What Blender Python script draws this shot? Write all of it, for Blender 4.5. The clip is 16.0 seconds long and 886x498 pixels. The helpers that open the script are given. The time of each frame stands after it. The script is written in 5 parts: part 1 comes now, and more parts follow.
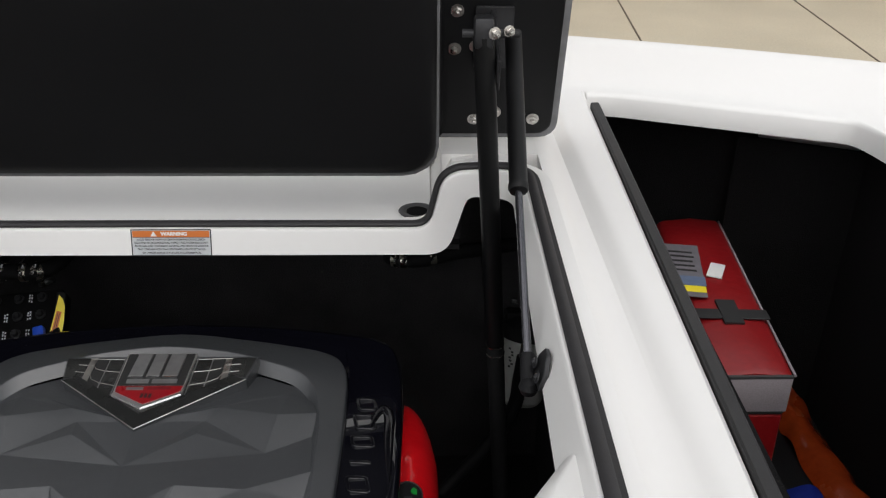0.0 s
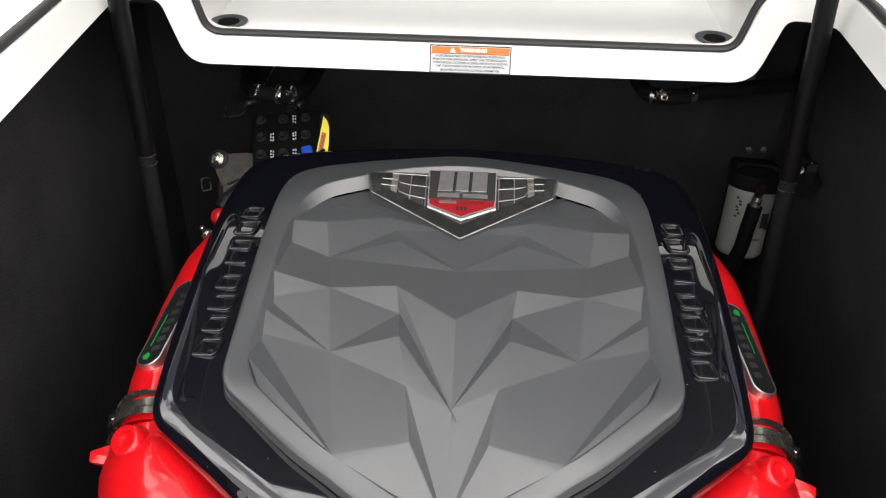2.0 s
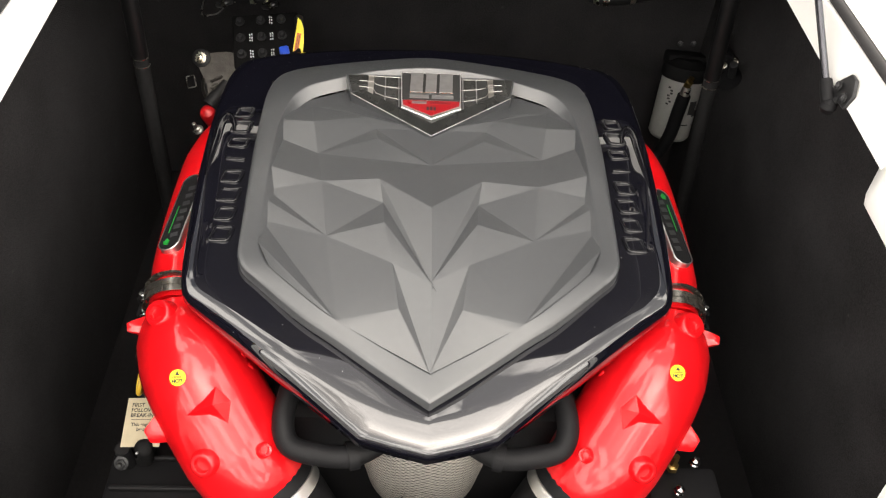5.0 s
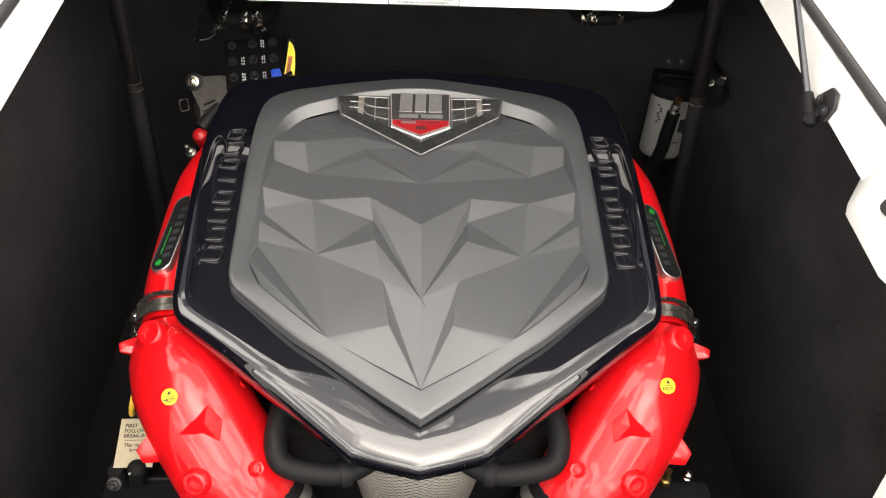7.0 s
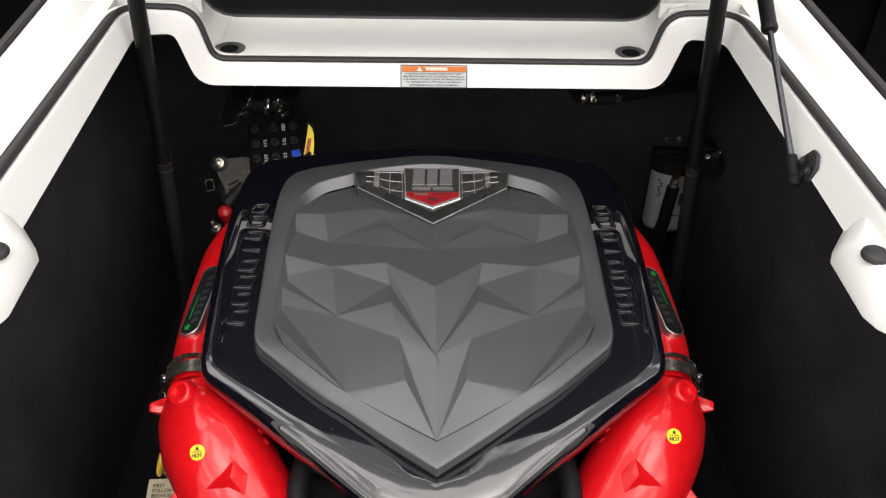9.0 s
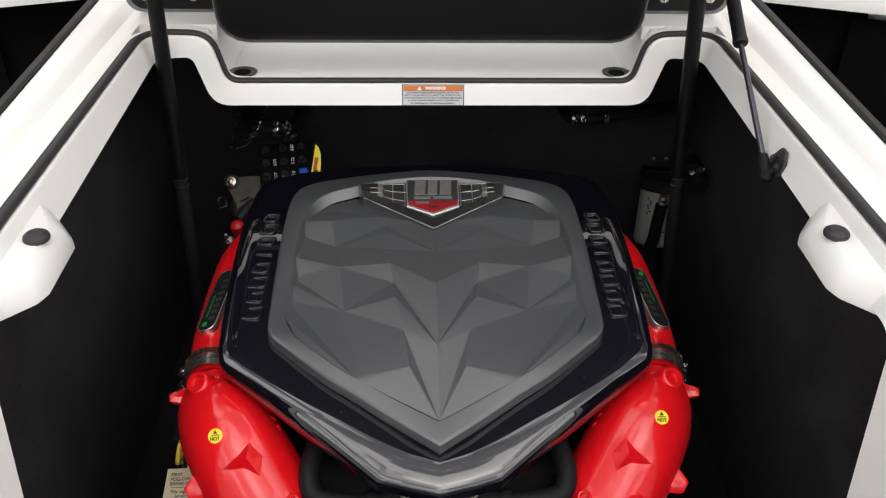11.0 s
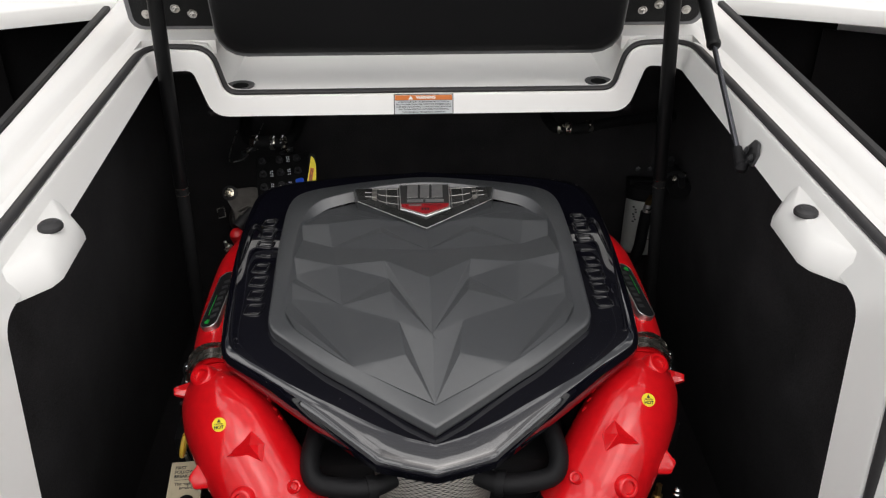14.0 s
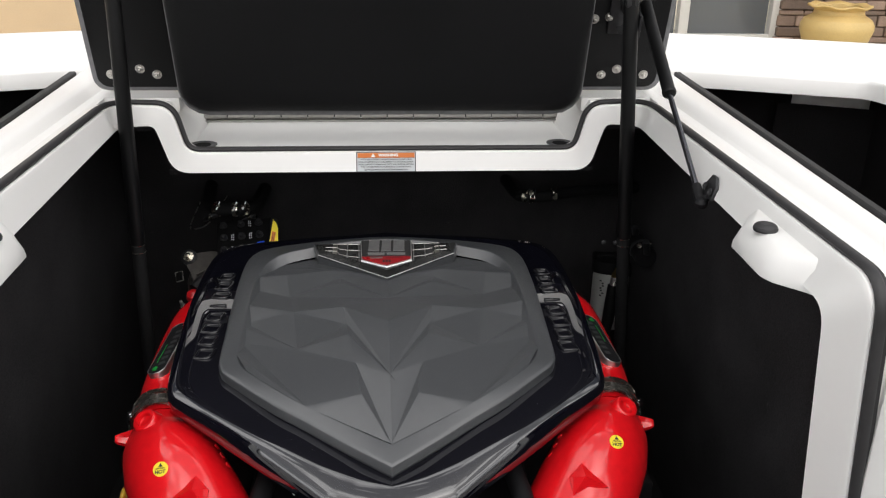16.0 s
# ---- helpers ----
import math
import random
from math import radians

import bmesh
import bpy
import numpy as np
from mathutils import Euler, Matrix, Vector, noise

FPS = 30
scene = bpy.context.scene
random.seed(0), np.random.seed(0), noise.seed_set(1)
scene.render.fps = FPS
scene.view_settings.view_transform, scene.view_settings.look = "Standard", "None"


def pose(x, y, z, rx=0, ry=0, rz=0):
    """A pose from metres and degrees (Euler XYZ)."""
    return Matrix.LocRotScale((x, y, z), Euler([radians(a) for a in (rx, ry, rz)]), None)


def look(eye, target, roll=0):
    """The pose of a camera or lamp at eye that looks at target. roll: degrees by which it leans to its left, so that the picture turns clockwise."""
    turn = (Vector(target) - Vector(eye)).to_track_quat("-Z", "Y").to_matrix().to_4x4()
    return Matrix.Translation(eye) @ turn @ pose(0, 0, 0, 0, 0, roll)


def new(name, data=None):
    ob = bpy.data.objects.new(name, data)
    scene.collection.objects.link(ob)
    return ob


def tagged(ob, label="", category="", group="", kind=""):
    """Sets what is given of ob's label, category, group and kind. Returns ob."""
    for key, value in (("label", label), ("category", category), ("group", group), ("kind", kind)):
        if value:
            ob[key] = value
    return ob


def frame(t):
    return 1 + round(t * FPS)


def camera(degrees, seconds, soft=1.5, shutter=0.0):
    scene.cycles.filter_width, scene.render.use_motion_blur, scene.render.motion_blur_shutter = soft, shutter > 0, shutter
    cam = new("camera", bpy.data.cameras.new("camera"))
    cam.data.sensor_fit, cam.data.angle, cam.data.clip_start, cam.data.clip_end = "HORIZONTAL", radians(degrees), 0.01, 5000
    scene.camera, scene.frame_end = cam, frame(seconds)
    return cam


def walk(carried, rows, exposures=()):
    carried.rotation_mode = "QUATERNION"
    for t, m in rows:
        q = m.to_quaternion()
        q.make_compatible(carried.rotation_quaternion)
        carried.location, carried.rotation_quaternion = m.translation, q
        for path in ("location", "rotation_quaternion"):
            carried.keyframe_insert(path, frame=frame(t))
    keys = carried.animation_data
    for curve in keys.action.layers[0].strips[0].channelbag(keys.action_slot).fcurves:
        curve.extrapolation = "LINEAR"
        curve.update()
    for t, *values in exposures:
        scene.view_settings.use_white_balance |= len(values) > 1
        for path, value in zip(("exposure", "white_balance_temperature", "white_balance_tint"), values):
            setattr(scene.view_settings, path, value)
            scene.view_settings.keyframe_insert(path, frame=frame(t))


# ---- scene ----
cam = camera(54.1, 16.0, soft=1.2)
PATH = [
    (0, (0.426, -1.278, 1.987), (0.461, 0.484, 1.04), 0.4),
    (0.5, (0.254, -1.347, 1.958), (0.291, 0.407, 0.998), 0.6),
    (1, (0.136, -1.386, 1.929), (0.157, 0.361, 0.956), 1.0),
    (1.5, (0.057, -1.349, 1.898), (0.047, 0.358, 0.856), 1.4),
    (2, (0.013, -1.325, 1.891), (-0.045, 0.294, 0.719), 1.2),
    (2.5, (-0.03, -1.352, 1.898), (-0.054, 0.213, 0.652), 1.9),
    (3, (-0.045, -1.388, 1.964), (-0.049, 0.123, 0.654), 3.5),
    (3.5, (-0.063, -1.423, 2.007), (-0.036, 0.039, 0.642), 4.4),
    (4, (-0.053, -1.438, 2.043), (0.003, -0.02, 0.634), 5.1),
    (4.5, (-0.048, -1.456, 2.052), (0.039, -0.034, 0.648), 4.6),
    (7, (-0.029, -1.486, 2.053), (0.065, -0.022, 0.694), 3.4),
    (7.5, (-0.033, -1.491, 2.054), (0.053, -0.003, 0.72), 3.5),
    (8, (-0.043, -1.528, 2.067), (0.053, -0.009, 0.769), 3.2),
    (8.5, (-0.064, -1.551, 2.07), (0.045, 0.012, 0.826), 2.9),
    (9, (-0.034, -1.581, 2.069), (0.032, 0.02, 0.872), 1.6),
    (11.5, (-0.042, -1.749, 2.055), (0.025, -0.076, 0.961), 0.9),
    (12, (-0.059, -1.772, 2.053), (0.008, -0.096, 0.965), 0.9),
    (12.5, (-0.057, -1.785, 2.059), (0.014, -0.102, 0.98), 1.0),
    (13, (-0.055, -1.795, 2.057), (0.025, -0.101, 0.996), 1.0),
    (13.5, (-0.045, -1.803, 2.052), (0.037, -0.11, 0.99), 0.7),
    (14, (-0.043, -1.817, 2.03), (0.043, -0.105, 1.001), 0.3),
    (14.5, (-0.036, -1.817, 1.989), (0.048, -0.048, 1.059), -0.8),
    (15, (-0.025, -1.836, 1.939), (0.092, -0.034, 1.079), -1.6),
    (15.5, (-0.027, -1.846, 1.902), (0.118, -0.021, 1.098), -0.3),
    (16, (-0.015, -1.862, 1.867), (0.132, -0.016, 1.11), 0.9),
]
EXPOSURES = [(0, -0.12, 6400, 10), (0.5, -0.3, 6400, 10), (1.0, 0.05, 6450, 10), (1.5, 0.55, 6550, 10), (2.0, 1.06, 6650, 10), (2.5, 1.6, 6900, 10), (3.0, 1.89, 7100, 10), (3.5, 1.61, 7150, 10), (4.5, 1.43, 7150, 10), (7.0, 1.41, 7150, 10), (8.0, 1.2, 7000, 10), (9.0, 0.66, 6750, 10), (11.5, 0.27, 6600, 10), (12.5, 0.27, 6600, 10), (14.0, 0.11, 6550, 10), (15.0, 0.19, 6500, 10), (16.0, 0.26, 6500, 10)]
walk(cam, [(t, look(eye, target, roll)) for t, eye, target, roll in PATH], EXPOSURES)


# ---- light ----
SUN_ELEV, SUN_TURN = 58.0, 171.0
CLOUD = 1.5
world = bpy.data.worlds.new("sky")
scene.world = world
world.use_nodes = True
wn = world.node_tree
sky = wn.nodes.new("ShaderNodeTexSky")
sky.sky_type = "NISHITA"
sky.sun_disc = False
sky.sun_elevation, sky.sun_rotation = radians(SUN_ELEV), radians(SUN_TURN)
sky.air_density, sky.dust_density, sky.ozone_density = 1.0, 4.0, 1.0
hue = wn.nodes.new("ShaderNodeHueSaturation")
hue.inputs["Saturation"].default_value = 0.35
wn.links.new(sky.outputs["Color"], hue.inputs["Color"])

# broken cloud over the whole sky, brighter round the veiled sun
def sky_node(kind, **settings):
    n = wn.nodes.new(kind)
    for key, value in settings.items():
        n.inputs[key].default_value = value
    return n


def sky_math(operation, a, b):
    n = wn.nodes.new("ShaderNodeMath")
    n.operation = operation
    for socket, value in zip(n.inputs, (a, b)):
        if isinstance(value, float):
            socket.default_value = value
        else:
            wn.links.new(value, socket)
    return n.outputs[0]


way = wn.nodes.new("ShaderNodeTexCoord").outputs["Generated"]
split = wn.nodes.new("ShaderNodeSeparateXYZ")
wn.links.new(way, split.inputs[0])
height = sky_math("ADD", sky_math("MAXIMUM", split.outputs["Z"], 0.0), 0.22)
flat = wn.nodes.new("ShaderNodeCombineXYZ")
wn.links.new(sky_math("DIVIDE", split.outputs["X"], height), flat.inputs["X"])
wn.links.new(sky_math("DIVIDE", split.outputs["Y"], height), flat.inputs["Y"])
puffs = sky_node("ShaderNodeTexNoise", Scale=2.6, Detail=6.0, Roughness=0.55, Distortion=0.6)
wn.links.new(flat.outputs[0], puffs.inputs["Vector"])
cover = sky_node("ShaderNodeMapRange", **{"From Min": 0.475, "From Max": 0.525, "To Min": 0.0, "To Max": 1.0})
wn.links.new(puffs.outputs["Fac"], cover.inputs["Value"])
toward = wn.nodes.new("ShaderNodeVectorMath")
toward.operation = "DOT_PRODUCT"
toward.inputs[1].default_value = (math.sin(radians(SUN_TURN)) * math.cos(radians(SUN_ELEV)), math.cos(radians(SUN_TURN)) * math.cos(radians(SUN_ELEV)), math.sin(radians(SUN_ELEV)))
wn.links.new(way, toward.inputs[0])
halo = sky_node("ShaderNodeMapRange", **{"From Min": 0.2, "From Max": 0.85, "To Min": 0.75 * CLOUD, "To Max": CLOUD})
wn.links.new(toward.outputs["Value"], halo.inputs["Value"])
clouds = wn.nodes.new("ShaderNodeBackground")
clouds.inputs["Color"].default_value = (1.0, 0.985, 0.965, 1)
wn.links.new(sky_math("MULTIPLY", cover.outputs[0], halo.outputs[0]), clouds.inputs["Strength"])
both = wn.nodes.new("ShaderNodeAddShader")
wn.links.new(hue.outputs["Color"], wn.nodes["Background"].inputs["Color"])
wn.nodes["Background"].inputs["Strength"].default_value = 0.08
wn.links.new(wn.nodes["Background"].outputs[0], both.inputs[0])
wn.links.new(clouds.outputs[0], both.inputs[1])
wn.links.new(both.outputs[0], wn.nodes["World Output"].inputs["Surface"])
sun_data = bpy.data.lights.new("sun", "SUN")
sun_data.energy, sun_data.angle, sun_data.color = 0.7, radians(110), (1.0, 0.985, 0.965)
sun = new("sun", sun_data)
sun.rotation_euler = (radians(90 - SUN_ELEV), 0, radians(180 - SUN_TURN))


# ---- materials ----
def material(name, color, rough=0.5, metal=0.0, coat=0.0, var=0.12, scale=6.0, fine=80.0, bump=0.0, bump_scale=200.0, spec=0.5, rough_var=0.08):
    """A surface with colour variation at two scales, uneven gloss and fine relief, in metres."""
    m = bpy.data.materials.new(name)
    m.use_nodes = True
    t = m.node_tree
    b = t.nodes["Principled BSDF"]
    b.inputs["Metallic"].default_value = metal
    b.inputs["Coat Weight"].default_value = coat
    b.inputs["Coat Roughness"].default_value = 0.04
    b.inputs["Specular IOR Level"].default_value = spec
    co = t.nodes.new("ShaderNodeTexCoord")
    big, small = t.nodes.new("ShaderNodeTexNoise"), t.nodes.new("ShaderNodeTexNoise")
    big.inputs["Scale"].default_value, small.inputs["Scale"].default_value = scale, fine
    big.inputs["Detail"].default_value, small.inputs["Detail"].default_value = 4, 3
    mean = t.nodes.new("ShaderNodeMath")
    mean.operation = "ADD"
    ramp = t.nodes.new("ShaderNodeMapRange")
    ramp.inputs["From Min"].default_value, ramp.inputs["From Max"].default_value = 0.6, 1.4
    ramp.inputs["To Min"].default_value, ramp.inputs["To Max"].default_value = 1 - var, 1 + var
    mix = t.nodes.new("ShaderNodeVectorMath")
    mix.operation = "SCALE"
    mix.inputs[0].default_value = color
    rr = t.nodes.new("ShaderNodeMapRange")
    rr.inputs["From Min"].default_value, rr.inputs["From Max"].default_value = 0.3, 0.7
    rr.inputs["To Min"].default_value, rr.inputs["To Max"].default_value = max(0.01, rough - rough_var), min(1, rough + rough_var)
    for n in (big, small):
        t.links.new(co.outputs["Object"], n.inputs["Vector"])
    t.links.new(big.outputs["Fac"], mean.inputs[0])
    t.links.new(small.outputs["Fac"], mean.inputs[1])
    t.links.new(mean.outputs[0], ramp.inputs["Value"])
    t.links.new(ramp.outputs[0], mix.inputs["Scale"])
    t.links.new(mix.outputs["Vector"], b.inputs["Base Color"])
    t.links.new(big.outputs["Fac"], rr.inputs["Value"])
    t.links.new(rr.outputs[0], b.inputs["Roughness"])
    if bump:
        n, u = t.nodes.new("ShaderNodeTexNoise"), t.nodes.new("ShaderNodeBump")
        n.inputs["Scale"].default_value, n.inputs["Detail"].default_value = bump_scale, 3
        u.inputs["Strength"].default_value, u.inputs["Distance"].default_value = bump, 0.002
        t.links.new(co.outputs["Object"], n.inputs["Vector"])
        t.links.new(n.outputs["Fac"], u.inputs["Height"])
        t.links.new(u.outputs["Normal"], b.inputs["Normal"])
    return m


GELCOAT = material("white gelcoat", (0.78, 0.77, 0.75), 0.34, coat=0.15, var=0.006, scale=3, rough_var=0.0, spec=0.35)
RUBBER = material("black rubber", (0.022, 0.021, 0.022), 0.55, var=0.2, bump=0.1, bump_scale=600)
CUP_GREY = material("dark grey moulded plastic", (0.035, 0.035, 0.036), 0.5, var=0.15, bump=0.1, bump_scale=500)
GREY_RUBBER = material("dark grey rubber strip", (0.018, 0.0175, 0.018), 0.6, var=0.2, bump=0.15, bump_scale=500)
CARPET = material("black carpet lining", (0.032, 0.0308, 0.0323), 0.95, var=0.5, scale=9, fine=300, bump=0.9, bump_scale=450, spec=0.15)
# the same carpet in the lockers, with their shade put into the colour
SHADED_CARPET = material("shaded locker carpet", (0.0065, 0.0062, 0.0065), 0.95, var=0.5, scale=9, fine=300, bump=0.9, bump_scale=450, spec=0.12)
HINGE_STEEL = material("dull hinge steel", (0.42, 0.41, 0.39), 0.48, metal=1.0, var=0.12, scale=30)
VINYL = material("black textured liner", (0.0058, 0.0058, 0.0064), 0.55, var=0.12, scale=4, bump=0.35, bump_scale=900, spec=0.22)
LID_EDGE = material("grey lid edge", (0.16, 0.16, 0.165), 0.6, var=0.3, scale=30, bump=0.2)
PLASTIC = material("matte charcoal plastic", (0.048, 0.0505, 0.0542), 0.32, var=0.08, scale=7, bump=0.2, bump_scale=1500, spec=1.0, rough_var=0.015)
GLOSS = material("gloss black shell", (0.004, 0.004, 0.007), 0.02, coat=1.0, var=0.2, scale=12, rough_var=0.008, spec=0.75)
GLOSS.node_tree.nodes["Principled BSDF"].inputs["Coat Roughness"].default_value = 0.012
EMBOSS = material("gloss black raised shapes", (0.005, 0.005, 0.007), 0.16, coat=0.6, var=0.1, spec=0.35)
RED = material("glossy red paint", (0.65, 0.0055, 0.010), 0.40, coat=1.0, spec=0.15, var=0.1, scale=14, bump=0.2, bump_scale=55, rough_var=0.1)
RED_DULL = material("red plastic", (0.42, 0.006, 0.010), 0.4, var=0.1)
BADGE_RED = material("deep red enamel", (0.24, 0.004, 0.008), 0.35, var=0.12, scale=40)
CHROME = material("chrome", (0.62, 0.62, 0.62), 0.12, metal=1.0, var=0.06, rough_var=0.05)
STEEL = material("brushed stainless steel", (0.55, 0.53, 0.50), 0.3, metal=1.0, var=0.15, scale=30)
DARK_METAL = material("blackened metal", (0.035, 0.035, 0.037), 0.35, metal=0.4, var=0.3, scale=20)
ALU = material("raw cast aluminium", (0.060, 0.056, 0.052), 0.5, metal=0.8, var=0.3, scale=40, bump=0.4, bump_scale=300)
CLAMP = material("tarnished steel clamp", (0.68, 0.64, 0.55), 0.25, metal=1.0, var=0.2, scale=60)
BAND = material("dark polished band", (0.24, 0.225, 0.20), 0.24, metal=0.9, var=0.3, scale=60)
# bay floor, with the shade of its depth put into the colour
SHADED_FLOOR = material("shaded black floor", (0.012, 0.0112, 0.012), 0.7, var=0.4, scale=8, spec=0.2, bump=0.3, bump_scale=120)
BRASS = material("dull brass", (0.35, 0.24, 0.09), 0.4, metal=1.0, var=0.2)
POLE = material("satin black tube", (0.0035, 0.0035, 0.0038), 0.42, var=0.2, scale=12, spec=0.25)
# near-black that puts shade into the breaker box and the cup wells
SHADE_BLACK = material("shade black plastic", (0.003, 0.003, 0.0032), 0.75, var=0.3, spec=0.08, bump=0.15, bump_scale=500)
BAY_HOSE = material("dull black hose", (0.0105, 0.0105, 0.011), 0.75, var=0.3, bump=0.2, bump_scale=300, spec=0.12)
HOSE = material("black rubber hose", (0.007, 0.007, 0.008), 0.6, var=0.2, bump=0.2, bump_scale=400, spec=0.22)
PANEL_BLACK = material("black moulded plastic", (0.007, 0.007, 0.008), 0.6, var=0.2, spec=0.25, bump=0.15, bump_scale=500)
WHITE_PRINT = material("white print", (0.75, 0.75, 0.73), 0.5, var=0.05)
GREY_PRINT = material("grey print", (0.028, 0.028, 0.031), 0.5, var=0.1)
BLACK_PRINT = material("black print", (0.02, 0.02, 0.02), 0.5, var=0.1)
PALE_PRINT = material("silver label", (0.52, 0.54, 0.55), 0.4, var=0.06)
ORANGE_PRINT = material("orange print", (0.58, 0.15, 0.018), 0.45, var=0.05)
YELLOW_PRINT = material("yellow sticker", (0.82, 0.66, 0.03), 0.4, var=0.05)
GREEN_PRINT = material("green print", (0.01, 0.28, 0.04), 0.35, var=0.1)
BLUE_PLASTIC = material("blue plastic", (0.01, 0.06, 0.45), 0.4, var=0.1)
SILVER = material("polished silver edge", (0.88, 0.88, 0.87), 0.38, metal=1.0, var=0.05)
LETTER_GREY = material("satin grey metal shapes", (0.34, 0.34, 0.34), 0.38, metal=0.8, var=0.15)
SATIN_GREY = material("satin dark metal", (0.055, 0.056, 0.055), 0.26, metal=0.7, var=0.15, scale=25)
DARK_RED = material("dark red print", (0.16, 0.006, 0.01), 0.4, var=0.1)
DULL_CARD = material("grey plastic sleeve card", (0.17, 0.16, 0.175), 0.35, var=0.2, scale=30)
BLUE_GREY_PRINT = material("blue grey print", (0.12, 0.16, 0.25), 0.4, var=0.15, scale=30)
CARD = material("cream card tag", (0.47, 0.41, 0.285), 0.7, var=0.08)
WHITE_CAN = material("white painted can", (0.36, 0.36, 0.34), 0.4, var=0.08)
RED_CLOTH = material("red coated cloth", (0.23, 0.006, 0.008), 0.42, var=0.15, scale=9, bump=0.4, bump_scale=60)
PINK_MESH = material("pale grey mesh cloth", (0.30, 0.265, 0.28), 0.7, var=0.2, fine=400, bump=0.6, bump_scale=700)
ORANGE_CLOTH = material("orange plastic sheet", (0.42, 0.06, 0.012), 0.25, var=0.2, bump=0.6, bump_scale=35)
BLUE_CLOTH = material("blue cloth", (0.01, 0.035, 0.36), 0.6, var=0.2, bump=0.5, bump_scale=80)
CONCRETE = material("pale concrete pavement", (0.52, 0.465, 0.355), 0.85, var=0.16, scale=0.9, fine=60, bump=0.4, bump_scale=90)
JOINT = material("dark pavement joint", (0.12, 0.095, 0.07), 0.9, var=0.3)
STUCCO = material("tan stucco", (0.62, 0.47, 0.30), 0.9, var=0.08, scale=2, bump=0.5, bump_scale=60)
ALU_FRAME = material("pale window frame", (0.62, 0.61, 0.58), 0.4, var=0.05)
CLAY = material("ochre glazed clay", (0.60, 0.43, 0.17), 0.5, var=0.12, scale=3, bump=0.15, bump_scale=30)
STONE = material("stacked ledge stone", (0.24, 0.17, 0.13), 0.85, var=0.3, scale=3, bump=0.8, bump_scale=40)


def vary_by_object(m, low, high):
    """Each piece that wears the material gets a shade of its own."""
    t = m.node_tree
    b = t.nodes["Principled BSDF"]
    old = b.inputs["Base Color"].links[0].from_socket
    info, span, mix = t.nodes.new("ShaderNodeObjectInfo"), t.nodes.new("ShaderNodeMapRange"), t.nodes.new("ShaderNodeVectorMath")
    mix.operation = "SCALE"
    span.inputs["To Min"].default_value, span.inputs["To Max"].default_value = low, high
    t.links.new(info.outputs["Random"], span.inputs["Value"])
    t.links.new(old, mix.inputs[0])
    t.links.new(span.outputs[0], mix.inputs["Scale"])
    t.links.new(mix.outputs["Vector"], b.inputs["Base Color"])


vary_by_object(STONE, 0.55, 1.5)


def lint(m, scale, size, shade):
    """Scattered pale specks of dust and lint on a dark surface."""
    t = m.node_tree
    b = t.nodes["Principled BSDF"]
    old = b.inputs["Base Color"].links[0].from_socket
    co, vor, lim, mix = t.nodes.new("ShaderNodeTexCoord"), t.nodes.new("ShaderNodeTexVoronoi"), t.nodes.new("ShaderNodeMapRange"), t.nodes.new("ShaderNodeMix")
    mix.data_type = "RGBA"
    vor.inputs["Scale"].default_value = scale
    lim.inputs["From Min"].default_value, lim.inputs["From Max"].default_value = size, size * 0.6
    t.links.new(co.outputs["Object"], vor.inputs["Vector"])
    t.links.new(vor.outputs["Distance"], lim.inputs["Value"])
    t.links.new(lim.outputs[0], mix.inputs[0])
    t.links.new(old, mix.inputs[6])
    mix.inputs[7].default_value = (shade, shade, shade * 0.97, 1)
    t.links.new(mix.outputs[2], b.inputs["Base Color"])


lint(CARPET, 9.0, 0.035, 0.05)
lint(VINYL, 9.0, 0.014, 0.06)
lint(GLOSS, 26.0, 0.024, 0.22)


def woven_metal():
    """Fine knitted wire mesh of a flame arrestor: rows of loops round an upright axis."""
    m = material("knitted wire mesh", (0.70, 0.67, 0.61), 0.42, metal=0.7, var=0.12)
    t = m.node_tree
    b = t.nodes["Principled BSDF"]

    def calc(op, a, c=0.0):
        n = t.nodes.new("ShaderNodeMath")
        n.operation = op
        for k, v in enumerate((a, c)):
            if isinstance(v, float):
                n.inputs[k].default_value = v
            else:
                t.links.new(v, n.inputs[k])
        return n.outputs[0]

    co, cut = t.nodes.new("ShaderNodeTexCoord"), t.nodes.new("ShaderNodeSeparateXYZ")
    t.links.new(co.outputs["Object"], cut.inputs[0])
    x, y, z = cut.outputs
    turn = calc("MULTIPLY", calc("ARCTAN2", calc("ADD", y, 0.280), x), 105.0)
    row = calc("MULTIPLY", z, 760.0)
    loop = calc("SINE", calc("ADD", turn, calc("MULTIPLY", calc("SINE", row), 1.3)))
    knit = calc("MULTIPLY", calc("ABSOLUTE", loop), calc("ADD", calc("MULTIPLY", calc("COSINE", calc("MULTIPLY", row, 2.0)), 0.25), 0.75))
    ramp, mix, bump = t.nodes.new("ShaderNodeMapRange"), t.nodes.new("ShaderNodeVectorMath"), t.nodes.new("ShaderNodeBump")
    mix.operation = "SCALE"
    ramp.inputs["From Min"].default_value, ramp.inputs["From Max"].default_value = 0.1, 0.7
    ramp.inputs["To Min"].default_value, ramp.inputs["To Max"].default_value = 0.08, 1.2
    bump.inputs["Strength"].default_value, bump.inputs["Distance"].default_value = 0.6, 0.0012
    old = b.inputs["Base Color"].links[0].from_socket
    t.links.new(knit, ramp.inputs["Value"])
    t.links.new(old, mix.inputs[0])
    t.links.new(ramp.outputs[0], mix.inputs["Scale"])
    t.links.new(mix.outputs["Vector"], b.inputs["Base Color"])
    t.links.new(knit, bump.inputs["Height"])
    t.links.new(bump.outputs["Normal"], b.inputs["Normal"])
    return m


MESH_METAL = woven_metal()


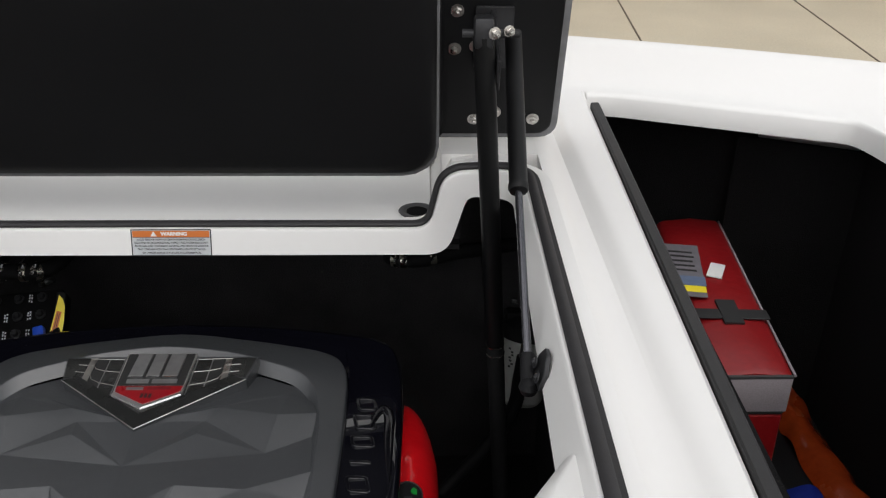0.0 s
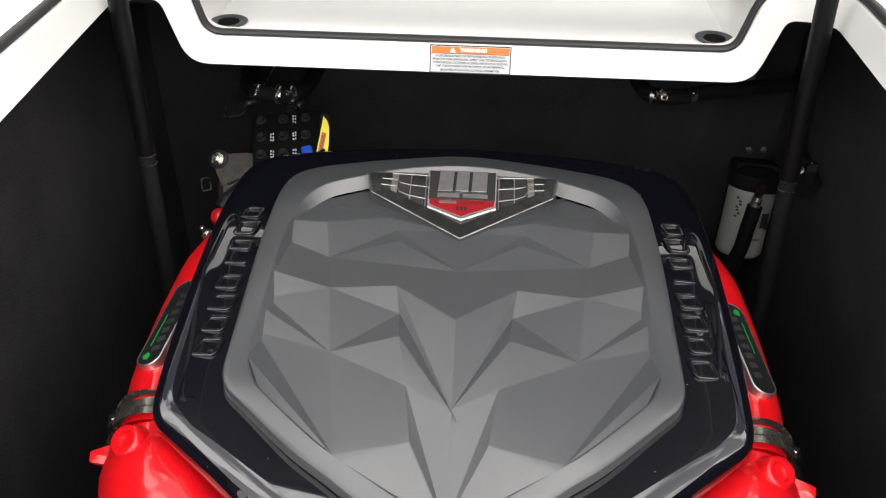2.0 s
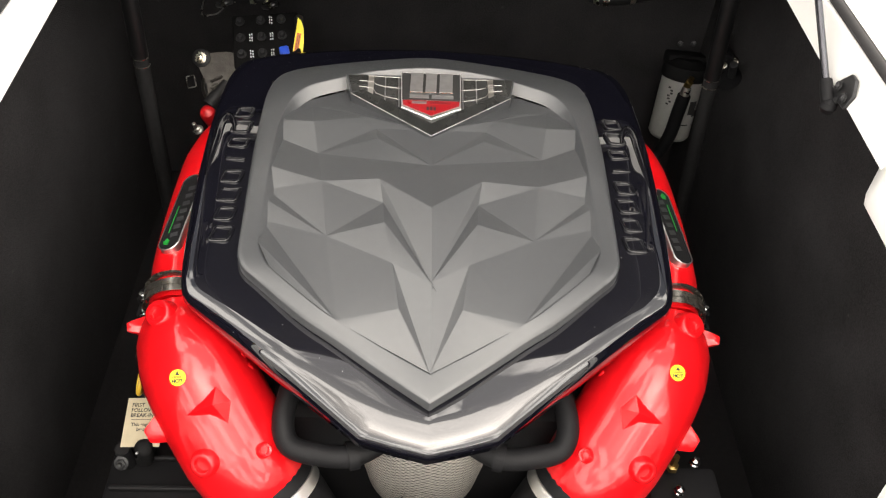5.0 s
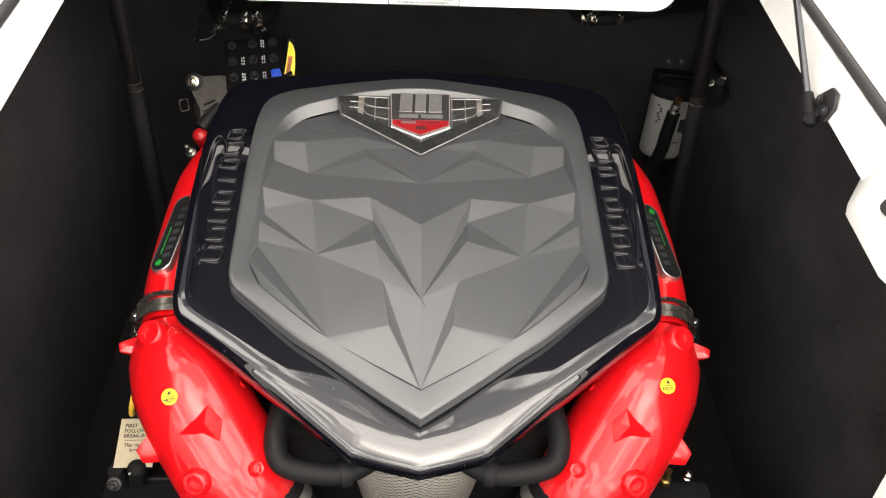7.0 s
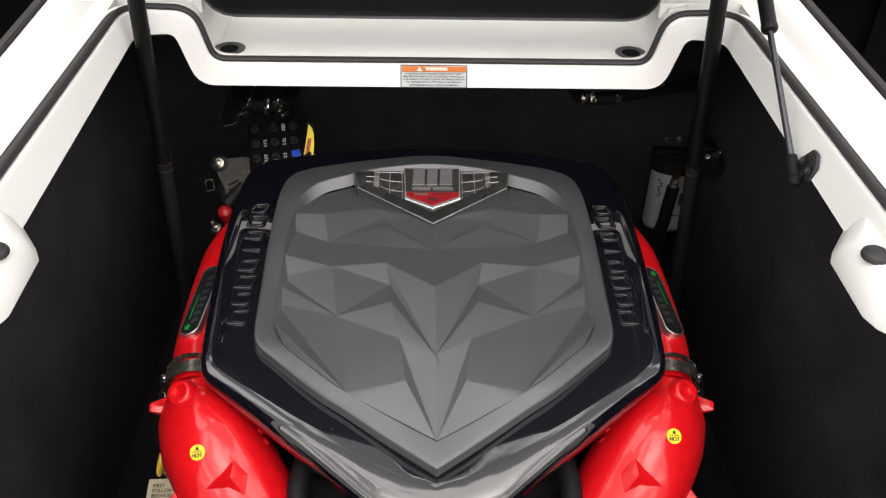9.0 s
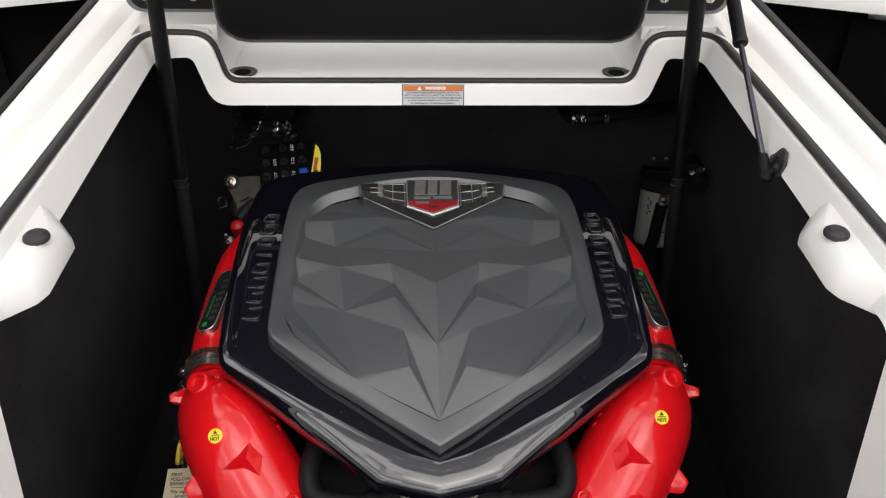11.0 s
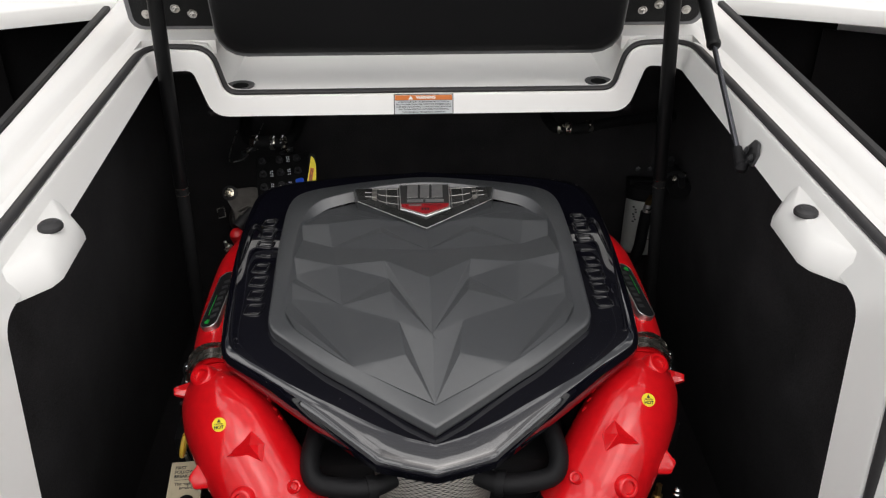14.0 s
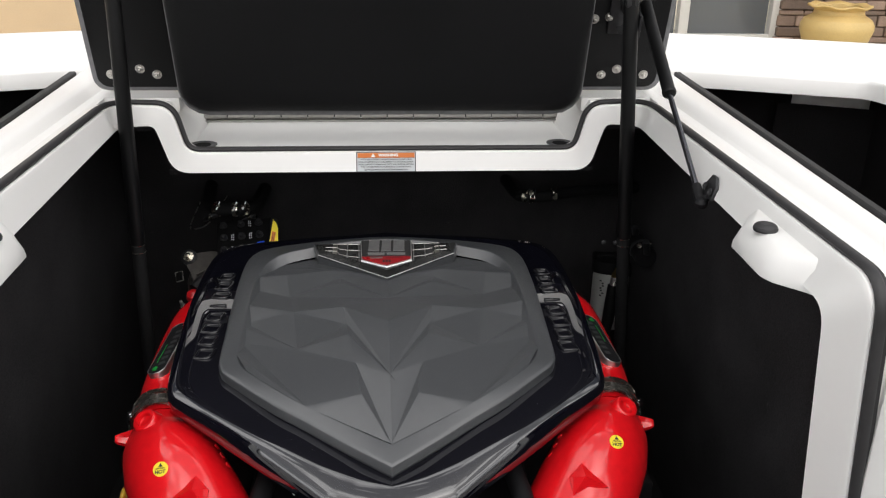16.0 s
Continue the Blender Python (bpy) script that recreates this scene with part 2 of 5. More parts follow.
def window_glass():
    m = bpy.data.materials.new("dark window glass")
    m.use_nodes = True
    b = m.node_tree.nodes["Principled BSDF"]
    b.inputs["Base Color"].default_value = (0.10, 0.11, 0.12, 1)
    b.inputs["Roughness"].default_value = 0.05
    b.inputs["Specular IOR Level"].default_value = 0.8
    return m


GLASS = window_glass()


# ---- building tools ----
def thing(name, label, category, at=(0, 0, 0), group="", kind=""):
    ob = new(name)
    ob.location = at
    ob.empty_display_size = 0.05
    return tagged(ob, label, category, group, kind)


def part(name, bm, mat, parent=None, label="", smooth=30):
    """Links a bmesh, made in world places, as one mesh under a thing or a part."""
    bmesh.ops.recalc_face_normals(bm, faces=bm.faces)
    if smooth:
        for f in bm.faces:
            f.smooth = True
        for e in bm.edges:
            if len(e.link_faces) != 2 or e.calc_face_angle(0) > radians(smooth):
                e.smooth = False
    me = bpy.data.meshes.new(name)
    bm.to_mesh(me)
    bm.free()
    me.materials.append(mat)
    ob = new(name, me)
    if parent:
        ob.parent = parent
        if not parent.parent:
            ob.matrix_parent_inverse = Matrix.Translation(-parent.location)
    return tagged(ob, label)


def V(*a):
    return Vector(a)


def bm_box(bm, size, m=Matrix(), bevel=0.0, seg=2):
    made = bmesh.ops.create_cube(bm, size=1.0, matrix=m @ Matrix.Diagonal((*size, 1)))["verts"]
    if bevel:
        edges = list({e for v in made for e in v.link_edges})
        bmesh.ops.bevel(bm, geom=edges, offset=bevel, segments=seg, affect="EDGES", profile=0.5)
    return bm


def box(size, m=Matrix(), bevel=0.0, seg=2):
    return bm_box(bmesh.new(), size, m, bevel, seg)


def frames(points, hint=V(0, 0, 1)):
    """Places with a tangent and two crossing axes along a line."""
    out = []
    for i, p in enumerate(points):
        t = (points[min(i + 1, len(points) - 1)] - points[max(i - 1, 0)]).normalized()
        if out:
            u = (out[-1][2] - out[-1][2].dot(t) * t).normalized()
        else:
            u = t.cross(hint if abs(t.dot(hint)) < 0.95 else V(1, 0, 0)).normalized()
        out.append((p, t, u, u.cross(t)))
    return out


def smooth_line(points, steps=6):
    """A Catmull-Rom line through the points."""
    pts = [Vector(p) for p in points]
    ext = [2 * pts[0] - pts[1]] + pts + [2 * pts[-1] - pts[-2]]
    out = []
    for i in range(1, len(ext) - 2):
        a, b, c, d = ext[i - 1 : i + 3]
        for k in range(steps):
            t = k / steps
            out.append(0.5 * ((2 * b) + (c - a) * t + (2 * a - 5 * b + 4 * c - d) * t * t + (3 * b - a - 3 * c + d) * t**3))
    return out + [pts[-1]]


def skin(bm, rings, closed=True, caps=True):
    """Faces between rings of as many places each."""
    rows = [[bm.verts.new(p) for p in ring] for ring in rings]
    n = len(rows[0])
    for a, b in zip(rows, rows[1:]):
        for i in range(n if closed else n - 1):
            bm.faces.new((a[i], a[(i + 1) % n], b[(i + 1) % n], b[i]))
    if caps and closed:
        bm.faces.new(rows[0])
        bm.faces.new(list(reversed(rows[-1])))
    return rows


def tube(bm, points, radius, sides=16, caps=True, hint=V(0, 0, 1)):
    fr = frames([Vector(p) for p in points], hint)
    rad = radius if hasattr(radius, "__len__") else [radius] * len(fr)
    skin(bm, [[p + r * (math.cos(a) * u + math.sin(a) * w) for a in (2 * math.pi * k / sides for k in range(sides))] for (p, _, u, w), r in zip(fr, rad)], caps=caps)
    return bm


def rod(a, b, r, sides=16, r2=None):
    return tube(bmesh.new(), [Vector(a), Vector(b)], [r, r if r2 is None else r2], sides)


def add_rod(bm, a, b, r, sides=12):
    return tube(bm, [Vector(a), Vector(b)], r, sides)


def axis_matrix(origin, up, ahead=None):
    """A turn that brings z to up, at a place."""
    z = Vector(up).normalized()
    y = Vector(ahead) if ahead else (V(0, 1, 0) if abs(z.y) < 0.9 else V(1, 0, 0))
    x = y.cross(z).normalized()
    y = z.cross(x)
    m = Matrix((x, y, z)).transposed().to_4x4()
    m.translation = origin
    return m


def lathe(bm, profile, m=Matrix(), sides=24, caps=True):
    skin(bm, [[m @ V(r * math.cos(a), r * math.sin(a), z) for a in (2 * math.pi * k / sides for k in range(sides))] for r, z in profile], caps=caps)
    return bm


def prism(bm, outline, low, high, m=Matrix()):
    """An upright slab over an outline of (x, y)."""
    skin(bm, [[m @ V(x, y, z) for x, y in outline] for z in (low, high)])
    return bm


def rounded_rect(w, h, r, steps=4):
    out = []
    for cx, cy, a0 in ((w / 2 - r, h / 2 - r, 0), (-w / 2 + r, h / 2 - r, 90), (-w / 2 + r, -h / 2 + r, 180), (w / 2 - r, -h / 2 + r, 270)):
        out += [(cx + r * math.cos(radians(a0 + 90 * k / steps)), cy + r * math.sin(radians(a0 + 90 * k / steps))) for k in range(steps + 1)]
    return out


def letters(text, size, m, mat, parent, name="lettering", depth=0.0004, align="CENTER", bold=0.0):
    """Words in the built-in font, as a mesh, on the plane of m."""
    cu = bpy.data.curves.new("words", "FONT")
    cu.body, cu.size, cu.extrude, cu.align_x, cu.align_y = text, size, depth, align, "CENTER"
    cu.offset = bold
    tmp = bpy.data.objects.new("words", cu)
    me = bpy.data.meshes.new_from_object(tmp)
    bpy.data.objects.remove(tmp)
    bm = bmesh.new()
    bm.from_mesh(me)
    bpy.data.meshes.remove(me)
    bmesh.ops.transform(bm, matrix=m, verts=bm.verts)
    return part(name, bm, mat, parent, smooth=0)


def nut(bm, at, up, r=0.009, h=0.006, stud=0.008):
    m = axis_matrix(at, up)
    lathe(bm, [(r * 1.45, 0), (r * 1.45, 0.0015), (r, 0.002)], m, 16, caps=True)
    lathe(bm, [(r, 0.0015), (r, h), (r * 0.8, h + 0.001)], m, 6)
    lathe(bm, [(r * 0.5, h), (r * 0.5, h + stud), (r * 0.35, h + stud + 0.001)], m, 10)
    return bm


# ---- ground and building beyond ----
def ground():
    bm = bmesh.new()
    bm_box(bm, (600, 600, 0.2), pose(0, 0, -0.1))
    g = tagged(part("ground", bm, CONCRETE, smooth=0), "pale tan concrete pavement with dark joints", "pavement", kind="structure")
    for i in range(9):
        part("joint", box((0.016, 60, 0.006), pose(-10.46 + 1.86 * i, 10, 0.001, 0, 0, -3.95)), JOINT, g, smooth=0)
    for y in (1.6, 5.2, 8.4):
        part("joint", box((60, 0.02, 0.006), pose(0, y, 0.0012, 0, 0, -3.95)), JOINT, g, smooth=0)


ground()


def building():
    h = thing("building", "low tan stucco building with dark windows and stone piers", "building", (0, 10.2, 0), kind="structure")
    y = 9.6
    part("wall", box((14, 0.4, 4.2), pose(-9.0 + 2.6, y + 0.2, 2.1)), STUCCO, h, "tan stucco wall", smooth=0)
    part("wall", box((9.2, 0.4, 1.6), pose(4.9, y + 0.2, 3.4)), STUCCO, h, "tan stucco wall", smooth=0)
    part("sill_wall", box((4.8, 0.3, 0.10), pose(2.9, y + 0.2, 0.05)), STUCCO, h, smooth=0)
    for x, w in ((1.55, 1.6), (3.2, 1.5), (4.66, 1.1)):
        part("window", box((w, 0.03, 2.5), pose(x, y + 0.14, 1.35)), GLASS, h, "dark reflecting window pane", smooth=0)
    for x in (0.68, 2.40, 4.04, 5.29):
        part("window_frame", box((0.13, 0.14, 2.6), pose(x, y + 0.08, 1.35), 0.008), ALU_FRAME, h)
    part("window_frame", box((4.6, 0.12, 0.09), pose(2.98, y + 0.08, 0.145), 0.008), ALU_FRAME, h)
    pier = part("stone_pier", box((4.0, 0.36, 4.2), pose(7.36, y + 0.22, 2.1)), STONE, h, "brown stacked stone pier", smooth=0)
    z, rng = 0.0, random.Random(4)
    while z < 1.9:
        hgt = rng.uniform(0.07, 0.15)
        x = 5.36 - rng.uniform(0, 0.2)
        while x < 9.2:
            w = rng.uniform(0.25, 0.6)
            part("stone", box((w - 0.012, rng.uniform(0.06, 0.14), hgt - 0.01), pose(x + w / 2, y + 0.01, z + hgt / 2, 0, 0, rng.uniform(-2, 2)), 0.012, 1), STONE, pier, smooth=0)
            x += w
        z += hgt
    part("roof", box((24, 2.0, 0.3), pose(0, y - 0.3, 4.35)), STUCCO, h, smooth=0)


building()


def urn():
    u = thing("clay_urn", "large ochre glazed clay urn standing by the wall", "urn", (5.68, 8.75, 0))
    prof = [(0.20, 0.0), (0.27, 0.03), (0.40, 0.28), (0.46, 0.50), (0.455, 0.58), (0.42, 0.66), (0.335, 0.72), (0.315, 0.745), (0.31, 0.80), (0.33, 0.825), (0.39, 0.845), (0.405, 0.865), (0.39, 0.88), (0.34, 0.875), (0.30, 0.85), (0.285, 0.78), (0.30, 0.70), (0.40, 0.5), (0.2, 0.1)]
    bm = bmesh.new()
    lathe(bm, [(r * 0.94, z * 0.78) for r, z in prof], pose(5.68, 8.75, 0), 40)
    for v in bm.verts:
        if v.co.z > 0.65:
            v.co.z += 0.012 * math.sin(7 * math.atan2(v.co.y - 8.75, v.co.x - 5.68))
    part("body", bm, CLAY, u)


urn()

# ---- boat deck round the engine hatch ----
boat = thing("boat_deck", "white gelcoat deck of a boat with an open engine hatch", "boat", (0, 0, 0.6), kind="structure")
RIM = [(0.64, -0.965, 0.70), (0.585, -0.965, 1.4475), (0.588, 0.014, 1.4445), (0.453, 0.006, 1.4425), (0.429, 0.013, 1.3385), (0.0, 0.014, 1.3385)]
LIP = [(0.60, -0.912, 0.70), (0.545, -0.912, 1.392), (0.562, -0.012, 1.398), (0.490, -0.012, 1.402), (0.458, -0.012, 1.296), (0.0, -0.012, 1.296)]


def round_corners(points, radii, steps=7):
    """The line with each corner rounded by a radius of its own."""
    pts = [Vector(p) for p in points]
    out = [pts[0]]
    for a, b, c, r in zip(pts, pts[1:], pts[2:], radii):
        r = min(r, (a - b).length * 0.5, (c - b).length * 0.5)
        p, q = b + (a - b).normalized() * r, b + (c - b).normalized() * r
        out += [(1 - t) ** 2 * p + 2 * t * (1 - t) * b + t * t * q for t in (k / steps for k in range(steps + 1))]
    return out + [pts[-1]]


def whole(half):
    return half + [V(-p.x, p.y, p.z) for p in reversed(half[:-1])]


def rim_stations():
    """Stations along the hatch rim: place, way outward, way up from the surface, and the lip's edge there."""
    line = whole(round_corners(RIM, (0.05, 0.07, 0.035, 0.028)))
    lip = whole(round_corners(LIP, (0.035, 0.035, 0.016, 0.035)))
    out = []
    for i, p in enumerate(line):
        t = (line[min(i + 1, len(line) - 1)] - line[max(i - 1, 0)]).normalized()
        k = min(1.0, max(0.0, (abs(p.x) - 0.520) / 0.062))
        if p.y < -0.02:
            k = 1.0
        u = V(math.copysign(k, p.x) if p.x else 0, 1 - k, 0)
        u = (u - u.dot(t) * t).normalized()
        out.append((p, u, u.cross(t).normalized(), lip[i]))
    return out


STATIONS = rim_stations()


def sweep_rim(section):
    bm = bmesh.new()
    skin(bm, [[p + a * u + b * n for a, b in section] for p, u, n, _ in STATIONS], closed=True, caps=True)
    return bm


def rim_body():
    """The white lip from its lower edge to behind the seal."""
    bm = bmesh.new()
    rings = []
    for p, u, n, q in STATIONS:
        top = p - 0.0135 * u - 0.002 * n
        rings.append([q + 0.008 * u - 0.001 * n, q, q.lerp(top, 0.5), q.lerp(top, 0.9), top, p - 0.012 * u - 0.0004 * n, p - 0.009 * u, p + 0.030 * u, p + 0.030 * u - 0.02 * n, p - 0.008 * u - 0.02 * n])
    skin(bm, rings)
    return bm


part("hatch_rim", rim_body(), GELCOAT, boat, smooth=50)
seal = thing("hatch_seal", "black rubber seal running round the hatch rim", "seal", (0, 0.02, 1.352))
part("bulb", sweep_rim([(-0.009, 0.001), (-0.0102, 0.005), (-0.007, 0.0088), (0.0, 0.0098), (0.0045, 0.0075), (0.0045, 0.001)]), RUBBER, seal, smooth=50)
part("flange", sweep_rim([(0.005, 0.001), (0.005, 0.0045), (0.0115, 0.004), (0.0125, 0.001)]), GREY_RUBBER, seal, smooth=50)


def flank(side):
    """Gutter, divider and side pocket edge along one flank, swept from the front post to the back."""
    bm = bmesh.new()
    ys = [-1.0, -0.99, -0.6, -0.2, 0.06, 0.2, 0.36]
    rings = []
    for i, y in enumerate(ys):
        k = (0.13 - y) / 1.03
        foot, out, high = 0.650 + 0.020 * k, 0.728 - 0.014 * k, 1.455 - 0.019 * k
        low = 1.4355 - 0.012 * k
        prof = [(0.609, low + 0.0088), (0.622, low + 0.0082), (0.632, low + 0.0045), (0.642, low + 0.0008), (foot + 0.001, low), (foot + 0.009, low + 0.3 * (high - low)), (foot + 0.018, low + 0.72 * (high - low)), (foot + 0.027, high - 0.001), (foot + 0.036, high - 0.0002), (out - 0.006, high), (out - 0.001, high - 0.003), (out, high - 0.025), (0.718, 0.75), (0.713, 0.75), (0.711, 1.39), (0.609, 1.40)]
        rings.append([V(side * x, y, z - (0.01 if i == 0 and z > 1.4 else 0)) for x, z in prof])
    skin(bm, rings)
    part("divider", bm, GELCOAT, boat)
    # face of the bulkhead below the deck, towards the cockpit
    bm = bmesh.new()
    front = [(0.66, 1.0), (0.66, 1.428), (0.69, 1.45), (1.5, 1.45), (1.5, 0.7), (0.66, 0.7)]
    skin(bm, [[V(side * x, y, z) for x, z in front] for y in (-1.03, -1.0)])
    part("bulkhead", bm, GELCOAT, boat)
    bm = bmesh.new()
    skin(bm, [[V(side * x, y, z) for x, y in ((0.612, -0.945), (0.662, -0.945), (0.662, -1.0), (0.640, -1.0), (0.612, -0.972))] for z in (0.7, 1.43)])
    part("post", bm, GELCOAT, boat)
    bm = bmesh.new()
    rings = []
    for y in (-0.99, 0.275):
        k = (0.13 - y) / 1.03
        x, z = 0.729 - 0.014 * k, 1.459 - 0.019 * k
        rings.append([V(side * (x + a), y, z + b) for a, b in ((0, -0.001), (0.002, 0.001), (0.014, 0.001), (0.017, -0.002), (0.017, -0.028), (0.0, -0.028))])
    skin(bm, rings)
    tagged(part("edge_trim", bm, GREY_RUBBER), "dark grey rubber trim on the locker edge", "edge trim", "locker edge trims")


for sd in (1, -1):
    flank(sd)


def transom_edge(x):
    """y of the outer edge of the stern deck."""
    return 0.65 - 0.20 * abs(x) ** 1.7


def pocket_edge(x):
    """y of the aft edge of a side locker's opening."""
    a = abs(x)
    return 0.349 - 0.37 * (a - 0.77) - 0.020 * max(0, (0.80 - a) / 0.07) ** 2 - 0.22 * max(0, (a - 1.185) / 0.05) ** 2.5


def stern_deck():
    bm = bmesh.new()
    xs = sorted({round(q * f, 3) for q in (1, -1) for f in [i * 0.05 for i in range(33)] + [0.734, 0.736, 0.77, 1.17, 1.19, 1.20, 1.21, 1.215, 1.22, 1.225, 1.232, 1.238, 1.24]})
    rings = []
    for x in xs:
        a = 0.355 if abs(x) < 0.735 else pocket_edge(x) if abs(x) < 1.239 else -0.1
        e = transom_edge(x)
        low = 0.004
        top = [(a, 1.415 - low), (a, 1.4475), (a + 0.004, 1.4535), (a + 0.012, 1.4565), (a + 0.02, 1.457)]
        crest = min(0.349 - 0.37 * (abs(x) - 0.77), 0.349)
        for k in range(1, 13):
            f = k / 12
            y = a + 0.02 + (e - 0.035 - a - 0.02) * f
            top.append((y, 1.457 + 0.070 * max(0.0, min(1.0, (y - crest - 0.02) / max(0.05, e - 0.055 - crest))) ** 1.4))
        top += [(e - 0.022, 1.5262), (e - 0.012, 1.522), (e, 1.505), (e + 0.005, 1.3), (e - 0.02, 0.85)]
        rings.append([V(x, y, z) for y, z in top])
    skin(bm, rings, closed=False)
    part("stern_deck", bm, GELCOAT, boat, smooth=45)
    for side in (1, -1):
        # ear between the rim, the divider and the lid
        part("ear", box((0.162, 0.31, 0.03), pose(side * 0.530, 0.220, 1.4288)), GELCOAT, boat, smooth=0)
        bm = bmesh.new()
        skin(bm, [[V(side * x, y, z) for x, z in ((0.428, 1.326), (0.436, 1.334), (0.443, 1.345), (0.456, 1.420), (0.466, 1.438), (0.50, 1.4432), (0.50, 1.40), (0.45, 1.29))] for y in (0.05, 0.36)])
        part("step", bm, GELCOAT, boat)
        # outer locker edge and topside
        part("side_deck", box((0.342, 1.10, 0.05), pose(side * 1.410, -0.47, 1.4275), 0.012), GELCOAT, boat)
        # locker walls, lined with carpet whose colour is darkened for the shade
        w = part("locker_lining", box((0.012, 1.36, 0.95), pose(side * 0.744, -0.33, 0.95)), SHADED_CARPET, boat, smooth=0)
        part("locker_lining", box((0.012, 1.30, 0.95), pose(side * 1.275, -0.36, 0.93)), SHADED_CARPET, boat, smooth=0)
        part("locker_lining", box((0.30, 0.012, 0.87), pose(side * 1.19, 0.30, 0.93, 0, 0, side * -24)), SHADED_CARPET, boat, smooth=0)
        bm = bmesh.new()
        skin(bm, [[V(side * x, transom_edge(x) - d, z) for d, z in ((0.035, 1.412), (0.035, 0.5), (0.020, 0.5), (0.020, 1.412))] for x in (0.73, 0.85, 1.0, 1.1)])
        part("locker_lining", bm, SHADED_CARPET, boat, smooth=0)
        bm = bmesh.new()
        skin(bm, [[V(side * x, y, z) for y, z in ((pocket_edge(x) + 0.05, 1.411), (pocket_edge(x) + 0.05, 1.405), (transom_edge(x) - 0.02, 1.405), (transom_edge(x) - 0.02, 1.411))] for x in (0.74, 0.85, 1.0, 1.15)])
        part("locker_lining", bm, SHADED_CARPET, boat, smooth=0)
        part("locker_lining", box((0.55, 0.012, 0.95), pose(side * 1.0, -1.0, 0.95)), SHADED_CARPET, boat, smooth=0)
        part("locker_floor", box((0.55, 1.30, 0.02), pose(side * 1.0, -0.36, 0.62)), SHADED_CARPET, boat, smooth=0)
    shelf = box((0.86, 0.34, 0.02), pose(0, 0.20, 1.325))
    part("shelf", shelf, GELCOAT, boat, smooth=0)
    part("shelf_riser", box((0.90, 0.012, 0.13), pose(0, 0.362, 1.383)), GELCOAT, boat, smooth=0)


stern_deck()


def hull_and_cockpit():
    """Plain white hull, cockpit floor and gunwales that close the boat behind the camera."""
    for side in (1, -1):
        bm = bmesh.new()
        rings = []
        for y, w, rise in ((0.20, 1.0, 0.0), (-1.0, 1.0, 0.0), (-2.6, 1.0, 0.02), (-4.0, 0.86, 0.06), (-5.0, 0.52, 0.14), (-5.4, 0.22, 0.20)):
            rings.append([V(side * x * w, y, z + rise) for x, z in ((1.50, 1.445), (1.585, 1.43), (1.60, 1.38), (1.52, 0.70), (1.30, 0.38), (0.22, 0.03), (0.0, 0.0), (0.0, 0.12), (1.26, 0.50), (1.46, 0.80), (1.50, 1.40))])
        skin(bm, rings)
        part("hull_half", bm, GELCOAT, boat, smooth=40)
        # gunwale and inner coaming beside the cockpit
        bm = bmesh.new()
        skin(bm, [[V(side * x, y, z) for x, z in ((1.10, 0.62), (1.08, 1.42), (1.10, 1.447), (1.50, 1.447), (1.50, 1.40), (1.14, 1.40), (1.15, 0.62))] for y in (-1.04, -3.4)])
        part("coaming", bm, GELCOAT, boat)
    part("cockpit_floor", box((2.3, 2.4, 0.03), pose(0, -2.22, 0.60)), GREY_RUBBER, boat, "dark grey cockpit floor", smooth=0)
    part("forward_bulkhead", box((2.2, 0.05, 0.85), pose(0, -3.38, 1.02), 0.01), GELCOAT, boat)
    bm = bmesh.new()
    skin(bm, [[V(x, transom_edge(x) - d, z) for d, z in ((0.02, 0.87), (0.03, 0.30), (0.06, 0.10), (0.09, 0.10), (0.05, 0.87))] for x in (-1.45, -1.1, -0.8, -0.4, 0.0, 0.4, 0.8, 1.1, 1.45)])
    part("transom", bm, GELCOAT, boat, smooth=0)


hull_and_cockpit()


def bay():
    """Black carpet lining of the engine compartment."""
    walls = thing("engine_bay_lining", "black carpet lining of the engine compartment", "lining", (0, 0, 0.45), kind="structure")
    for side in (1, -1):
        part("side_lining", box((0.01, 1.55, 0.95), pose(side * 0.706, -0.24, 0.90)), CARPET, walls, smooth=0)
        part("under_deck", box((0.12, 1.0, 0.01), pose(side * 0.65, -0.46, 1.384)), CARPET, walls, smooth=0)
        part("under_deck", box((0.24, 0.46, 0.01), pose(side * 0.60, 0.26, 1.384)), CARPET, walls, smooth=0)
        part("under_deck", box((0.01, 0.47, 0.085), pose(side * 0.476, 0.262, 1.3475)), CARPET, walls, smooth=0)
    part("back_lining", box((1.42, 0.01, 0.95), pose(0, 0.455, 0.90)), CARPET, walls, smooth=0)
    part("under_deck", box((0.96, 0.44, 0.01), pose(0, 0.26, 1.283)), CARPET, walls, smooth=0)
    part("front_lining", box((1.42, 0.02, 0.5), pose(0, -1.02, 0.68)), CARPET, walls, smooth=0)
    tagged(part("floor", box((1.42, 1.6, 0.03), pose(0, -0.25, 0.435)), SHADED_FLOOR, smooth=0), "black floor of the engine compartment", "floor", kind="structure")


bay()


